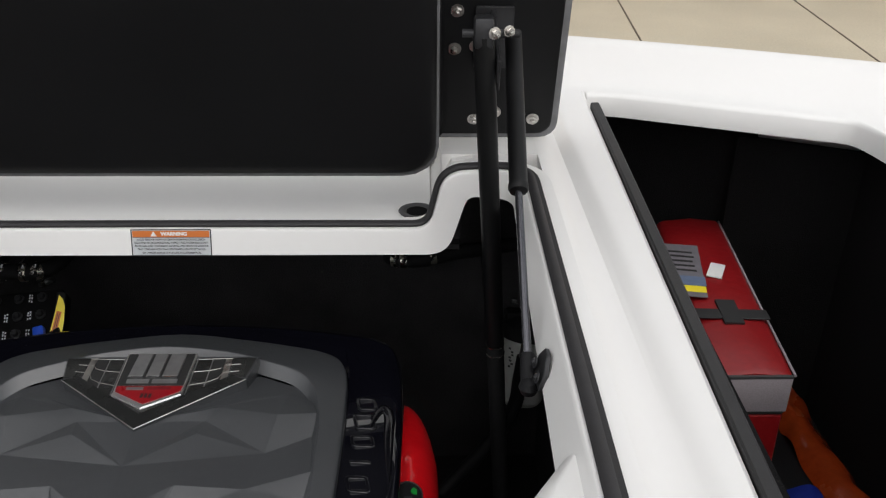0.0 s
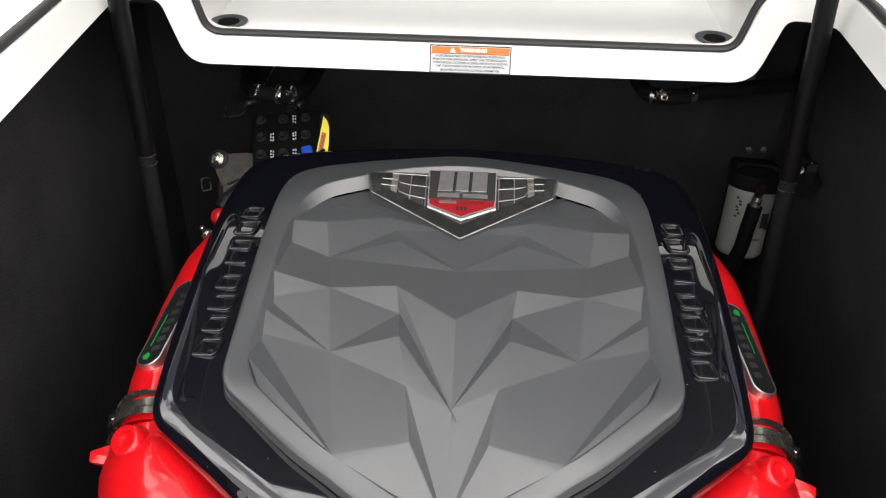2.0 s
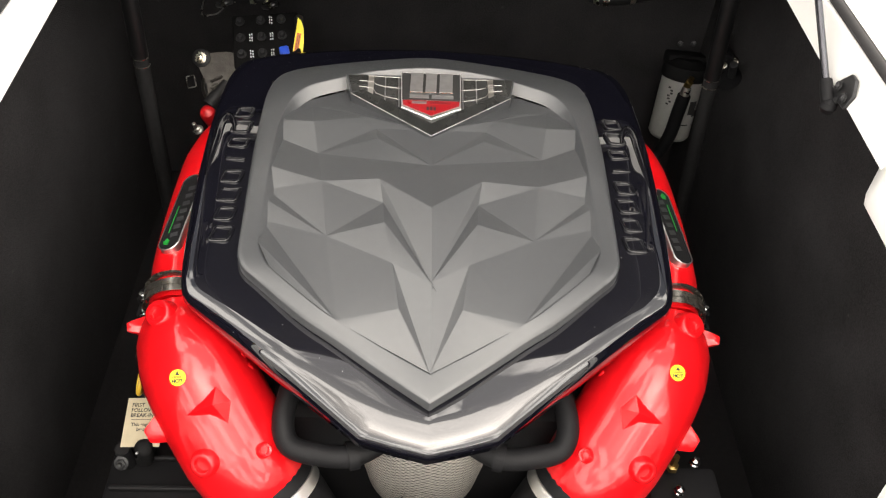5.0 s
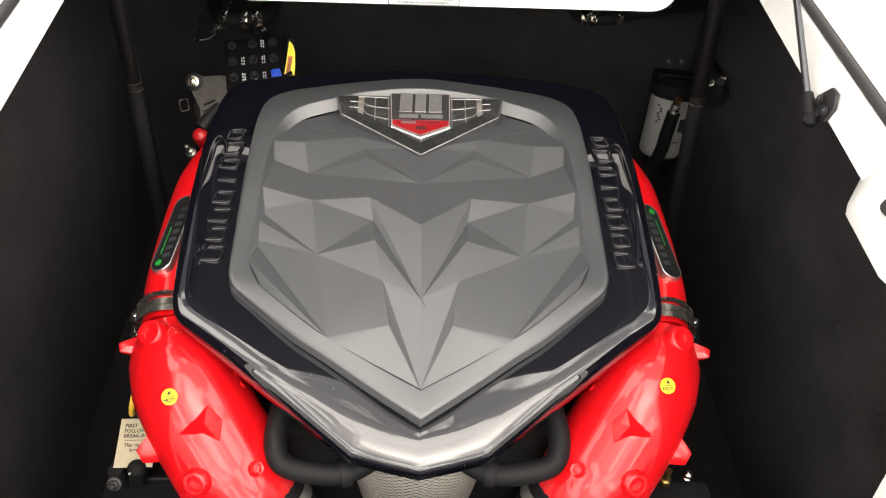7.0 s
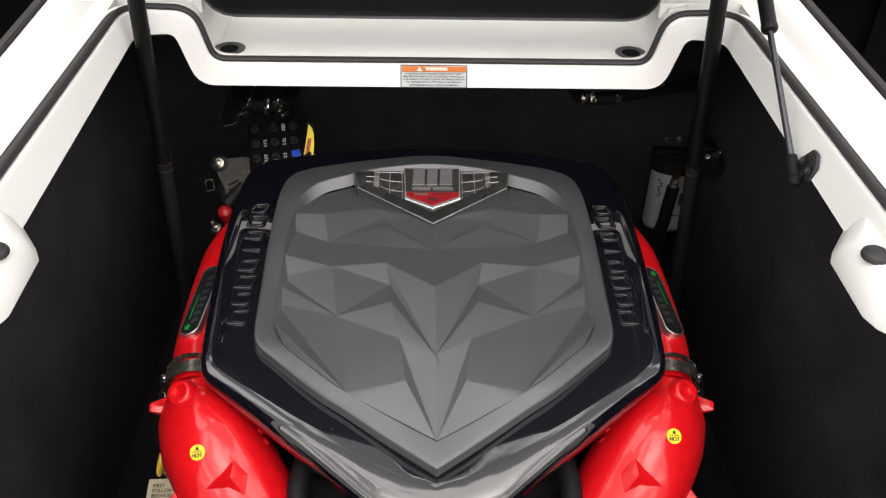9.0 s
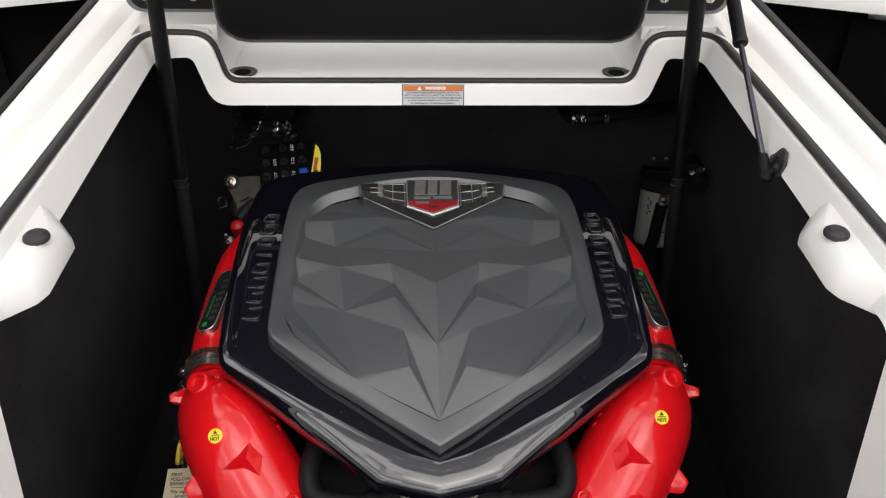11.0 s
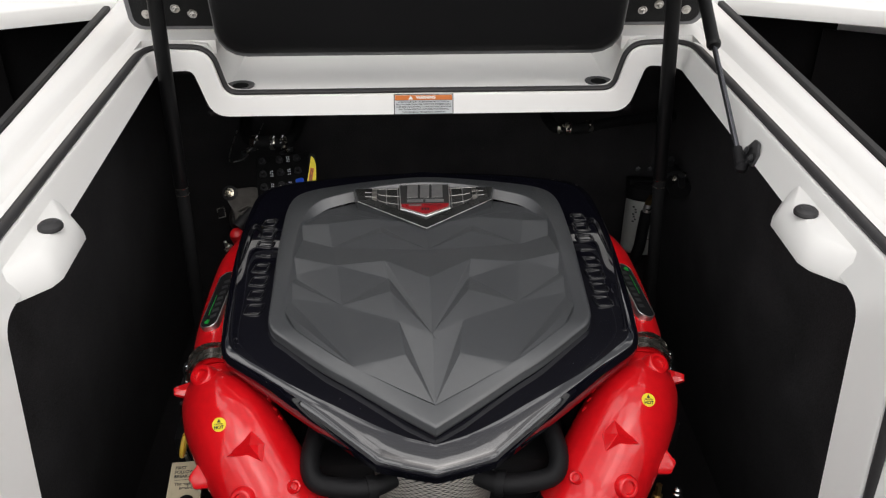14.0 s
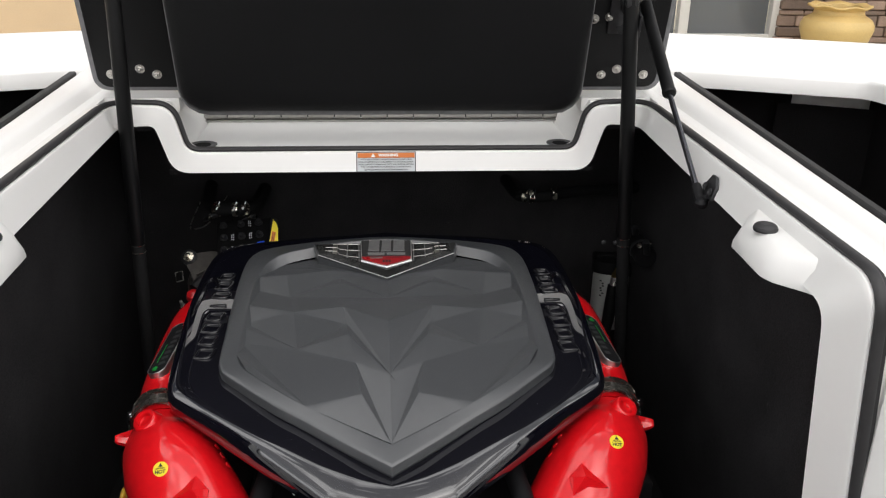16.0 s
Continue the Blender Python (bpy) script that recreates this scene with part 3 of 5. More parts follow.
def latch_blocks():
    """White blocks with rubber bumpers that carry the closed lid."""
    for side in (1, -1):
        b = thing("latch_block", "white gelcoat block moulded onto the hatch rim", "block", (side * 0.54, -0.74, 1.36), "latch blocks")
        top = [(0.575, -0.622), (0.562, -0.640), (0.522, -0.685), (0.512, -0.70), (0.506, -0.79), (0.512, -0.806), (0.548, -0.842), (0.566, -0.862), (0.575, -0.87)]
        low = [(0.575, -0.600), (0.552, -0.622), (0.508, -0.672), (0.498, -0.692), (0.496, -0.800), (0.504, -0.822), (0.545, -0.858), (0.562, -0.885), (0.575, -0.90)]
        top, low = ([(x + 0.014 * min(1, (0.575 - x) / 0.06), y) for x, y in o] for o in (top, low))
        bm = bmesh.new()
        rings = [[V(side * x, y, z) for x, y in o] for o, z in ((low, 1.384), (low, 1.388))]
        mid = [(a * 0.35 + c * 0.65, b2 * 0.35 + d * 0.65) for (a, b2), (c, d) in zip(low, top)]
        rings.append([V(side * x, y, 1.415) for x, y in mid])
        rings.append([V(side * (x * 0.8 + 0.2 * 0.56), y * 0.95 + 0.05 * -0.74, 1.4255) for x, y in top])
        rings.append([V(side * (x * 0.7 + 0.3 * 0.565), y * 0.9 + 0.1 * -0.74, 1.4285) for x, y in top])
        skin(bm, rings)
        part("body", bm, GELCOAT, b, smooth=50)
        k = thing("rubber_bumper", "round black rubber bumper on the white block", "bumper", (side * 0.538, -0.737, 1.428), "rubber bumpers")
        bm = bmesh.new()
        lathe(bm, [(0.0168, 0.0), (0.0176, 0.003), (0.0165, 0.0068), (0.0135, 0.0095), (0.0085, 0.0110), (0.0075, 0.0104), (0.004, 0.0108), (0.001, 0.0109)], pose(side * 0.538, -0.737, 1.4275), 28)
        part("dome", bm, RUBBER, k)


latch_blocks()


def drain_cups():
    for x in (-0.418, 0.418):
        c = thing("latch_cup", "round black recessed cup in the white shelf", "cup", (x * 0.975, 0.071, 1.335), "latch cups")
        bm = bmesh.new()
        lathe(bm, [(0.031, 0.0003), (0.032, 0.0016), (0.029, 0.0026), (0.023, 0.0022), (0.020, 0.0008), (0.017, 0.0006), (0.001, 0.0005)], pose(x * 0.975, 0.071, 1.3358), 32)
        part("ring", bm, CUP_GREY, c)
        # no hole is cut: a flat black disc paints the shade inside it
        part("well", lathe(bmesh.new(), [(0.0185, 0.0), (0.0180, 0.0012), (0.001, 0.0011)], pose(x * 0.975, 0.071, 1.3358), 28), SHADE_BLACK, c, "black disc for the shade in the cup well")


drain_cups()

# ---- hatch lid ----
LID = axis_matrix(V(0, 0.14, 1.447), (0, -0.958, -0.285), (0, -0.285, 0.958))


def lid_outline(w, low, high, r):
    return [(x, y + (low + high) / 2) for x, y in rounded_rect(w, high - low, r)]


def hatch_lid():
    lid = thing("engine_hatch", "raised engine hatch lid with black liner and bulging centre pan", "hatch lid", (0, 0.2, 1.36))
    bm = bmesh.new()
    skin(bm, [[LID @ V(x, y, z) for x, y in lid_outline(1.294 - d, 0.0 + d / 2, 1.06 - d / 2, 0.03)] for z, d in ((-0.055, 0.10), (-0.035, 0.02), (-0.004, 0.0), (0.0, 0.006))])
    part("shell", bm, GELCOAT, lid, "white gelcoat outer shell of the lid")
    # band over the shell's edge, its shading put into the grey colour
    bm = bmesh.new()
    skin(bm, [[LID @ V(x, y, z) for x, y in lid_outline(1.294 - d, 0.0 + d / 2, 1.06 - d / 2, 0.03)] for z, d in ((-0.006, -0.002), (0.001, -0.002), (0.003, 0.004))])
    part("edge_band", bm, LID_EDGE, lid, "edge of the lid, greyed for its shading")
    bm = bmesh.new()
    skin(bm, [[LID @ V(x, y, z) for x, y in lid_outline(1.274 - d, 0.009 + d / 2, 1.05 - d / 2, 0.025)] for z, d in ((-0.001, 0.0), (0.004, 0.0), (0.006, 0.006))])
    part("liner", bm, VINYL, lid, "black textured liner")
    # bulging centre pan with a soft edge
    bm = bmesh.new()
    rings = []
    for z, d, drop in ((0.0, -0.006, -0.004), (0.012, 0.0, -0.004), (0.016, 0.008, 0.0), (0.070, 0.016, 0.001), (0.098, 0.026, 0.007), (0.110, 0.044, 0.017), (0.1155, 0.075, 0.036), (0.1165, 0.14, 0.08)):
        rings.append([LID @ V(x, y, z) for x, y in lid_outline(0.905 - d, -0.008 + drop, 0.93 - d / 2, 0.055)])
    skin(bm, rings)
    part("pan", bm, VINYL, lid, "black padded centre pan", smooth=60)
    bm = bmesh.new()
    skin(bm, [[LID @ V(x, y, z) for x, y in lid_outline(0.919 - d, -0.026 + d / 2, 0.936, 0.075)] for z, d in ((0.006, 0.0), (0.013, 0.0), (0.0135, 0.004))])
    part("pan_flange", bm, VINYL, lid, "flange under the pan")
    bm = bmesh.new()
    skin(bm, [[LID @ V(x, y, z) for x, y in lid_outline(0.905 - 0.016 - d, -0.016 + d, 0.925, 0.06)] for z, d in ((0.056, 0.012), (0.062, 0.002), (0.068, 0.0), (0.084, 0.0), (0.090, 0.002), (0.096, 0.012))])
    part("pan_piping", bm, LID_EDGE, lid, "worn grey edge along the bottom of the pan", smooth=50)
    for side in (1, -1):
        lift = 0.0 if side > 0 else 0.18
        for x, y in ((0.504, 0.042), (0.539, 0.056), (0.604, 0.042), (0.469, 0.178 + lift), (0.503, 0.183 + lift), (0.472, 0.245 + lift)):
            bm = bmesh.new()
            nut(bm, LID @ V(side * x, y, 0.006), LID.to_3x3() @ V(0, 0, 1), 0.0075, 0.006, 0.006)
            part("bolt", bm, STEEL, lid, "steel bolt with washer")
        # bracket that holds the lift tube
        bm = bmesh.new()
        rise = 0.0 if side > 0 else 0.18
        bm_box(bm, (0.06, 0.11, 0.006), LID @ pose(side * 0.53, 0.20 + rise, 0.010), 0.003)
        bm_box(bm, (0.006, 0.05, 0.15 if side > 0 else 0.30), LID @ pose(side * (0.527 if side > 0 else 0.521), 0.225 + rise, 0.08 if side > 0 else 0.15), 0.002)
        part("bracket", bm, DARK_METAL, lid, "black metal bracket")
    # hinge at the back of the shelf
    hinge = thing("piano_hinge", "long steel hinge along the back of the white shelf", "hinge", (0, 0.303, 1.335))
    part("leaf", box((0.908, 0.024, 0.004), pose(0, 0.294, 1.3375)), HINGE_STEEL, hinge, smooth=0)
    part("back_leaf", box((0.908, 0.004, 0.030), pose(0, 0.309, 1.356)), HINGE_STEEL, hinge, smooth=0)
    for i in range(14):
        x = -0.4515 + 0.0662 * i
        w = min(0.0628, 0.4540 - x)
        part("knuckle", rod((x, 0.301, 1.3470), (x + w, 0.301, 1.3470), 0.0092, 16), HINGE_STEEL, hinge)
    part("pin", rod((-0.4535, 0.301, 1.3470), (0.4545, 0.301, 1.3470), 0.0045, 12), DARK_METAL, hinge, "dark hinge pin")


hatch_lid()


def lift_tubes():
    for side in (1, -1):
        top, low = (V(0.505, -0.068, 1.675), V(0.578, -0.060, 0.56)) if side > 0 else (V(-0.5215, -0.063, 1.94), V(-0.5535, -0.060, 0.56))
        p = thing("lift_tube", "thick satin black lift tube between lid and bay", "lift tube", low, "lift tubes")
        way = (low - top).normalized()
        neck = top.z - 1.152
        part("outer_tube", rod(top, top + way * neck, 0.0155, 24), POLE, p)
        part("inner_tube", rod(top + way * neck, low, 0.0145, 24), BAY_HOSE, p)
        for k in (0.001, 0.018):
            part("collar", rod(top + way * (neck + k), top + way * (neck + k + 0.002), 0.0157, 24), BAND, p, "thin bright ring")
        bm = bmesh.new()
        add_rod(bm, top + V(-0.03, 0, 0.004), top + V(0.05, 0.0, 0.004), 0.006)
        bm_box(bm, (0.028, 0.03, 0.045), pose(*(top + V(0, 0, 0.006))), 0.006)
        part("pivot", bm, DARK_METAL, p, "black pivot fitting")
        bm = bmesh.new()
        nut(bm, top + V(0.014 * side, -0.016, 0.008), (side * 0.3, -1, 0), 0.0062)
        nut(bm, top + V(0.034 * side, -0.012, 0.010), (side * 0.3, -1, 0), 0.0058)
        part("pivot_nut", bm, STEEL, p, "steel pivot nuts")


lift_tubes()


def gas_strut():
    top, low = V(0.552, -0.01, 1.662), V(0.541, -0.476, 1.383)
    mid = V(0.5445, -0.245, 1.521)
    g = thing("gas_strut", "black gas strut holding the lid up", "gas strut", low)
    way = (low - top).normalized()
    part("cylinder", rod(top, mid, 0.0125, 24), POLE, g)
    bm = bmesh.new()
    tube(bm, [mid - way * 0.006, mid, mid + way * 0.004, mid + way * 0.006], [0.0135, 0.0138, 0.012, 0.006], 24)
    part("end_cap", bm, POLE, g)
    part("rod", rod(mid, low - way * 0.02, 0.0052, 16), material("dark chromed rod", (0.10, 0.10, 0.11), 0.2, metal=0.9), g, "dark shiny rod")
    bm = bmesh.new()
    tube(bm, [low - way * 0.034, low - way * 0.012, low + way * 0.002], [0.0085, 0.0095, 0.0095], 12)
    lathe(bm, [(0.001, -0.012), (0.009, -0.008), (0.012, 0.0), (0.009, 0.008), (0.001, 0.012)], pose(*(low + way * 0.006)), 16)
    add_rod(bm, low + way * 0.006, V(0.560, -0.478, 1.398), 0.0065)
    part("ball_socket", bm, PANEL_BLACK, g)
    bm = bmesh.new()
    m = pose(0.5705, -0.448, 1.398, 0, 0, 0)
    prism(bm, [(-0.020, -0.020), (0.022, -0.017), (0.023, 0.006), (0.008, 0.022), (-0.008, 0.022), (-0.021, 0.004)], -0.003, 0.003, axis_matrix(V(0.5545, -0.484, 1.408), (-1, 0, 0.25), (0, 0, 1)))
    bmesh.ops.bevel(bm, geom=list(bm.edges), offset=0.0012, segments=1, affect="EDGES")
    part("mount_plate", bm, DARK_METAL, g, "black mounting plate")
    for y, z in ((-0.496, 1.404), (-0.473, 1.408)):
        bm = bmesh.new()
        nut(bm, V(0.548, y, z), (-1, 0, 0.25), 0.005, 0.003, 0.001)
        part("screw", bm, DARK_METAL, g)
    part("top_joint", rod(top + V(-0.05, 0, 0), top + V(0.012, 0, 0), 0.006), DARK_METAL, g)


gas_strut()


# ---- engine ----
engine = thing("marine_engine", "red and black marine engine under a faceted charcoal cover", "engine", (0, -0.4, 0.45))
part("block", box((0.5, 0.66, 0.42), pose(0, -0.36, 0.70), 0.03), PANEL_BLACK, engine, "dark engine block")
part("sump", box((0.3, 0.6, 0.08), pose(0, -0.38, 0.47), 0.01), PANEL_BLACK, engine)


def closed(half):
    """A closed ring of places from its right half, from the back centre to the front tip."""
    return half + [V(-p.x, p.y, p.z) for p in reversed(half) if p.x > 1e-6]


def along(places, steps, straight=99):
    """A soft line through the places of a half outline, kept sharp at its two ends."""
    pts = [Vector(p) for p in places]
    ext = [V(-pts[1].x, pts[1].y, pts[1].z)] + pts + [2 * pts[-1] - pts[-2]]
    out = []
    for i in range(1, len(ext) - 2):
        a, b, c, d = ext[i - 1 : i + 3]
        for k in range(steps):
            t = k / steps
            bend = 0.5 * ((2 * b) + (c - a) * t + (2 * a - 5 * b + 4 * c - d) * t * t + (3 * b - a - 3 * c + d) * t**3)
            out.append(bend if i <= straight else b.lerp(c, t))
    out.append(pts[-1])
    out[0].x = out[-1].x = 0.0
    return out


# right half of the shell, station by station from the back to the nose: edge of the roof, then the widest line below it
SHELL_EDGE = [(0, 0.025, 1.130), (0.15, 0.018, 1.129), (0.262, 0.003, 1.125), (0.33, -0.022, 1.123), (0.358, -0.065, 1.124), (0.366, -0.14, 1.126), (0.369, -0.24, 1.126), (0.369, -0.35, 1.121), (0.365, -0.46, 1.114), (0.361, -0.545, 1.107), (0.354, -0.583, 1.103), (0.334, -0.608, 1.098), (0.296, -0.642, 1.089), (0.234, -0.688, 1.075), (0.183, -0.720, 1.063), (0.117, -0.756, 1.047), (0.085, -0.768, 1.041), (0.054, -0.777, 1.036), (0, -0.789, 1.030)]
SHELL_OUT = [(0, 0.04, 1.112), (0.15, 0.033, 1.110), (0.272, 0.018, 1.106), (0.350, -0.004, 1.103), (0.378, -0.058, 1.103), (0.386, -0.14, 1.103), (0.388, -0.24, 1.101), (0.387, -0.35, 1.097), (0.382, -0.46, 1.091), (0.376, -0.55, 1.086), (0.367, -0.598, 1.081), (0.343, -0.622, 1.076), (0.296, -0.657, 1.064), (0.236, -0.701, 1.047), (0.184, -0.737, 1.033), (0.122, -0.782, 1.018), (0.098, -0.799, 1.012), (0.05, -0.811, 1.008), (0, -0.821, 1.004)]
SHELL_IN = [(0, -0.06, 1.125), (0.13, -0.07, 1.124), (0.22, -0.09, 1.122), (0.255, -0.11, 1.120), (0.268, -0.15, 1.120), (0.270, -0.19, 1.121), (0.271, -0.26, 1.121), (0.270, -0.35, 1.116), (0.267, -0.45, 1.109), (0.264, -0.52, 1.101), (0.258, -0.545, 1.098), (0.244, -0.560, 1.095), (0.205, -0.588, 1.087), (0.155, -0.625, 1.076), (0.118, -0.650, 1.068), (0.075, -0.680, 1.058), (0.054, -0.695, 1.052), (0.034, -0.708, 1.046), (0, -0.730, 1.040)]


def flank_z(y):
    """Height of the shell's roof under the lettering along the flank."""
    return float(np.interp(y, (-0.52, -0.35, -0.24, -0.14), (1.110, 1.122, 1.128, 1.128)))


def gloss_shell():
    steps = 4
    edge, out, inn = (along(p, steps, 14) for p in (SHELL_EDGE, SHELL_OUT, SHELL_IN))
    rings = [[] for _ in range(16)]
    for i, (e, o, n) in enumerate(zip(edge, out, inn)):
        soft = max(0.0, min(1.0, (14.0 * steps - i) / (5.0 * steps)))
        soft = soft * soft * (3 - 2 * soft)
        row = [n + V(0, 0, -0.012), n, n.lerp(e, 0.4) + V(0, 0, 0.001), n.lerp(e, 0.75) + V(0, 0, 0.0032 - 0.0021 * soft), n.lerp(e, 0.91) + V(0, 0, 0.0026 - 0.0018 * soft)]
        # a gentle outer slope that rolls over into the wall, steeper at the nose
        for f, side_drop, nose_drop in ((0.06, 0.007, 0.015), (0.16, 0.022, 0.055), (0.36, 0.055, 0.16), (0.60, 0.10, 0.30), (0.74, 0.16, 0.42), (0.86, 0.30, 0.57), (0.94, 0.50, 0.73), (0.985, 0.77, 0.89)):
            drop = nose_drop + (side_drop - nose_drop) * soft
            row.append(V(e.x + (o.x - e.x) * f, e.y + (o.y - e.y) * f, e.z + (o.z - e.z) * drop))
        row += [o, V(o.x * 0.99, (o.y + 0.38) * 0.99 - 0.38, o.z - 0.016), V(o.x * 0.93, (o.y + 0.38) * 0.93 - 0.38, o.z - 0.03)]
        for ring, p in zip(rings, row):
            ring.append(p)
    bm = bmesh.new()
    skin(bm, [closed(r) for r in rings])
    bmesh.ops.remove_doubles(bm, verts=bm.verts, dist=0.00002)
    sh = part("gloss_shell", bm, GLOSS, engine, "gloss black shell round the cover", smooth=19)
    # raised plain shapes along both flanks, in place of the maker's lettering
    for side in (1, -1):
        for i in range(8):
            y = -0.192 - 0.0425 * i
            x = 0.330 - 0.0008 * i
            h = (0.022, 0.027, 0.018, 0.0, 0.024, 0.026, 0.024, 0.027)[i]
            m = pose(side * x, y, flank_z(y), 3.6, side * 1.5, side * -2) @ Matrix(((1, -0.25 * side, 0, 0), (0, 1, 0, 0), (0, 0, 1, 0), (0, 0, 0, 1)))
            bm = bmesh.new()
            length = h + 0.007 if h else 0.006
            width = 0.034 + 0.002 * (i % 3 - 1)
            rows = []
            for inset, z in ((0.0, -0.004), (0.0, 0.0004), (0.0011, 0.0010), (0.0046, 0.0010), (0.0057, 0.0004), (0.0057, -0.004)) if h else ((0.0, -0.004), (0.0, 0.0004), (0.0011, 0.0010)):
                rows.append([m @ V(x, y2, z) for x, y2 in rounded_rect(width - 2 * inset, length - 2 * inset, max(0.0012, min(0.0075, length * 0.45) - inset), 4)])
            skin(bm, rows, caps=not h)
            part("raised_shape", bm, EMBOSS, sh, smooth=60)
    # swoosh that leaves the edge and curls in beside them
    for side in (1, -1):
        line = smooth_line([V(side * x, y, z) for x, y, z in ((0.370, -0.36, 1.1175), (0.3685, -0.315, 1.1225), (0.367, -0.265, 1.1255), (0.366, -0.222, 1.1265), (0.358, -0.204, 1.1275), (0.347, -0.218, 1.128), (0.338, -0.25, 1.128))], 5)
        wide = [0.002 + 0.0065 * math.sin(math.pi * min(1, k / (len(line) - 1) * 1.02)) for k in range(len(line))]
        bm = bmesh.new()
        rows = []
        for (p, t, u, w), r in zip(frames(line), wide):
            rows.append([p + u * r * math.cos(a) + V(0, 0, 0.0035 * math.sin(a)) for a in (math.pi * 2 * q / 12 for q in range(12))])
        skin(bm, rows)
        part("raised_blade", bm, EMBOSS, sh, smooth=60)


gloss_shell()

# outer and inner outline of the rim of the cover, right half from the back to the tip
RIM_OUT = [(0, -0.012, 1.141), (0.12, -0.034, 1.143), (0.20, -0.052, 1.142), (0.250, -0.066, 1.140), (0.281, -0.090, 1.139), (0.2955, -0.14, 1.139), (0.299, -0.22, 1.138), (0.299, -0.32, 1.134), (0.296, -0.44, 1.126), (0.2935, -0.525, 1.120), (0.2885, -0.550, 1.118), (0.280, -0.566, 1.115), (0.258, -0.585, 1.110), (0.191, -0.641, 1.097), (0.14, -0.674, 1.087), (0.074, -0.718, 1.073), (0, -0.765, 1.059)]
RIM_IN = [(0, -0.086, 1.165), (0.10, -0.099, 1.163), (0.17, -0.124, 1.160), (0.215, -0.143, 1.157), (0.240, -0.168, 1.153), (0.254, -0.205, 1.149), (0.262, -0.26, 1.145), (0.2635, -0.34, 1.143), (0.263, -0.44, 1.129), (0.2625, -0.505, 1.121), (0.259, -0.525, 1.119), (0.250, -0.547, 1.1175), (0.232, -0.570, 1.1155), (0.163, -0.631, 1.106), (0.123, -0.656, 1.0985), (0.060, -0.692, 1.0855), (0, -0.7225, 1.0735)]


def faceted_cover():
    cover = part("cover", bmesh.new(), PLASTIC, engine, "matte charcoal faceted engine cover")
    out, inn = along(RIM_OUT, 4), along(RIM_IN, 4)
    rows = [[] for _ in range(11)]
    for i, (o, n) in enumerate(zip(out, inn)):
        c = V(0, -0.36, o.z)
        way = (V(o.x, o.y, 0) - V(c.x, c.y, 0)).normalized()
        d = (n - o).normalized()
        wall = max(0.0, min(1.0, (44 - i) / 6))  # the inner wall is deep at the back and sides, a thin groove along the front
        ring = [
            o - way * 0.016 + V(0, 0, -0.034), o - way * 0.004 + V(0, 0, -0.022), o - way * 0.0006 + V(0, 0, -0.017), o + V(0, 0, -0.006), o + d * 0.0018 + V(0, 0, -0.0016), o + d * 0.0050 + V(0, 0, -0.0002), o + d * 0.0085,
            n - d * 0.005, n - d * 0.0022 + V(0, 0, -0.0003), n + V(0, 0, -0.0015), n + d * (0.004 + 0.012 * wall) + V(0, 0, -0.006 - 0.015 * wall),
        ]
        for r, p in zip(rows, ring):
            r.append(p)
    for r in rows:
        r[0].x = r[-1].x = 0.0
    bm = bmesh.new()
    skin(bm, [closed(r) for r in rows], caps=False)
    part("cover_rim", bm, PLASTIC, cover, smooth=24)
    # corners of the chiselled middle
    P = dict(
        t0=(0, -0.106, 1.142), t1=(0.164, -0.141, 1.140), t2=(0.220, -0.163, 1.137), t3=(0.252, -0.196, 1.132), t4=(0.266, -0.26, 1.128),
        U0=(0.258, -0.201, 1.136), U1=(0.208, -0.1885, 1.1430), U2=(0.160, -0.2025, 1.1495), W=(0.110, -0.234, 1.156), V0=(0.262, -0.229, 1.1405), V1=(0.201, -0.2475, 1.1531), M=(0, -0.27, 1.158),
        A0=(0.262, -0.264, 1.128), A1=(0.190, -0.311, 1.1335), A2=(0.095, -0.258, 1.1495), A3=(0, -0.353, 1.149), A0p=(0.264, -0.304, 1.134), A2p=(0.090, -0.291, 1.154),
        C0=(0.264, -0.353, 1.138), C1=(0.176, -0.391, 1.141), C2=(0.083, -0.392, 1.1505), C3=(0, -0.464, 1.156),
        D0=(0.264, -0.396, 1.1225), D1=(0.162, -0.497, 1.1195), D2=(0.076, -0.433, 1.1345), D3=(0, -0.593, 1.1225), D0p=(0.265, -0.421, 1.126), D2p=(0.072, -0.486, 1.142),
        E0=(0.265, -0.462, 1.116), F0=(0.264, -0.515, 1.1215), X=(0.136, -0.6505, 1.1000), L=(0.238, -0.568, 1.1145),
        G1=(0.058, -0.556, 1.1235), G2=(0.0465, -0.636, 1.1110), Q=(0.122, -0.660, 1.0965), TIP=(0, -0.7215, 1.0715),
    )
    faces = "t0 t1 U2 M,t1 t2 U1,t1 U1 U2,t2 t3 U0 U1,U2 W M,U0 V0 V1 U1,U1 V1 W,U1 W U2,V0 A0 A1 V1,V1 A1 A2,V1 A2 W,W A2 M,M A2 A3,A0 A0p A1,A1 A2p A2,A2 A2p A3,A1 A3 A2p,A0p C0 C1 A1,A1 C1 C2,A1 C2 A3,A3 C2 C3,C0 D0 D1 C1,C1 D1 D2,C1 D2 C2,C2 D2 D3,C2 D3 C3,D0 D0p D1,D1 D2p D2,D2 D2p D3,D0p E0 D1,E0 X D1,D1 X G2 G1,D1 G1 D2p,D2p G1 D3,E0 F0 X,F0 L X,X Q G2,D3 G1 TIP,G1 G2 TIP,G2 Q TIP"
    bm = bmesh.new()
    made = {}

    def vert(name, side):
        x, y, z = P[name]
        key = (name, side if x else 0)
        if key not in made:
            made[key] = bm.verts.new((side * x, y, z))
        return made[key]

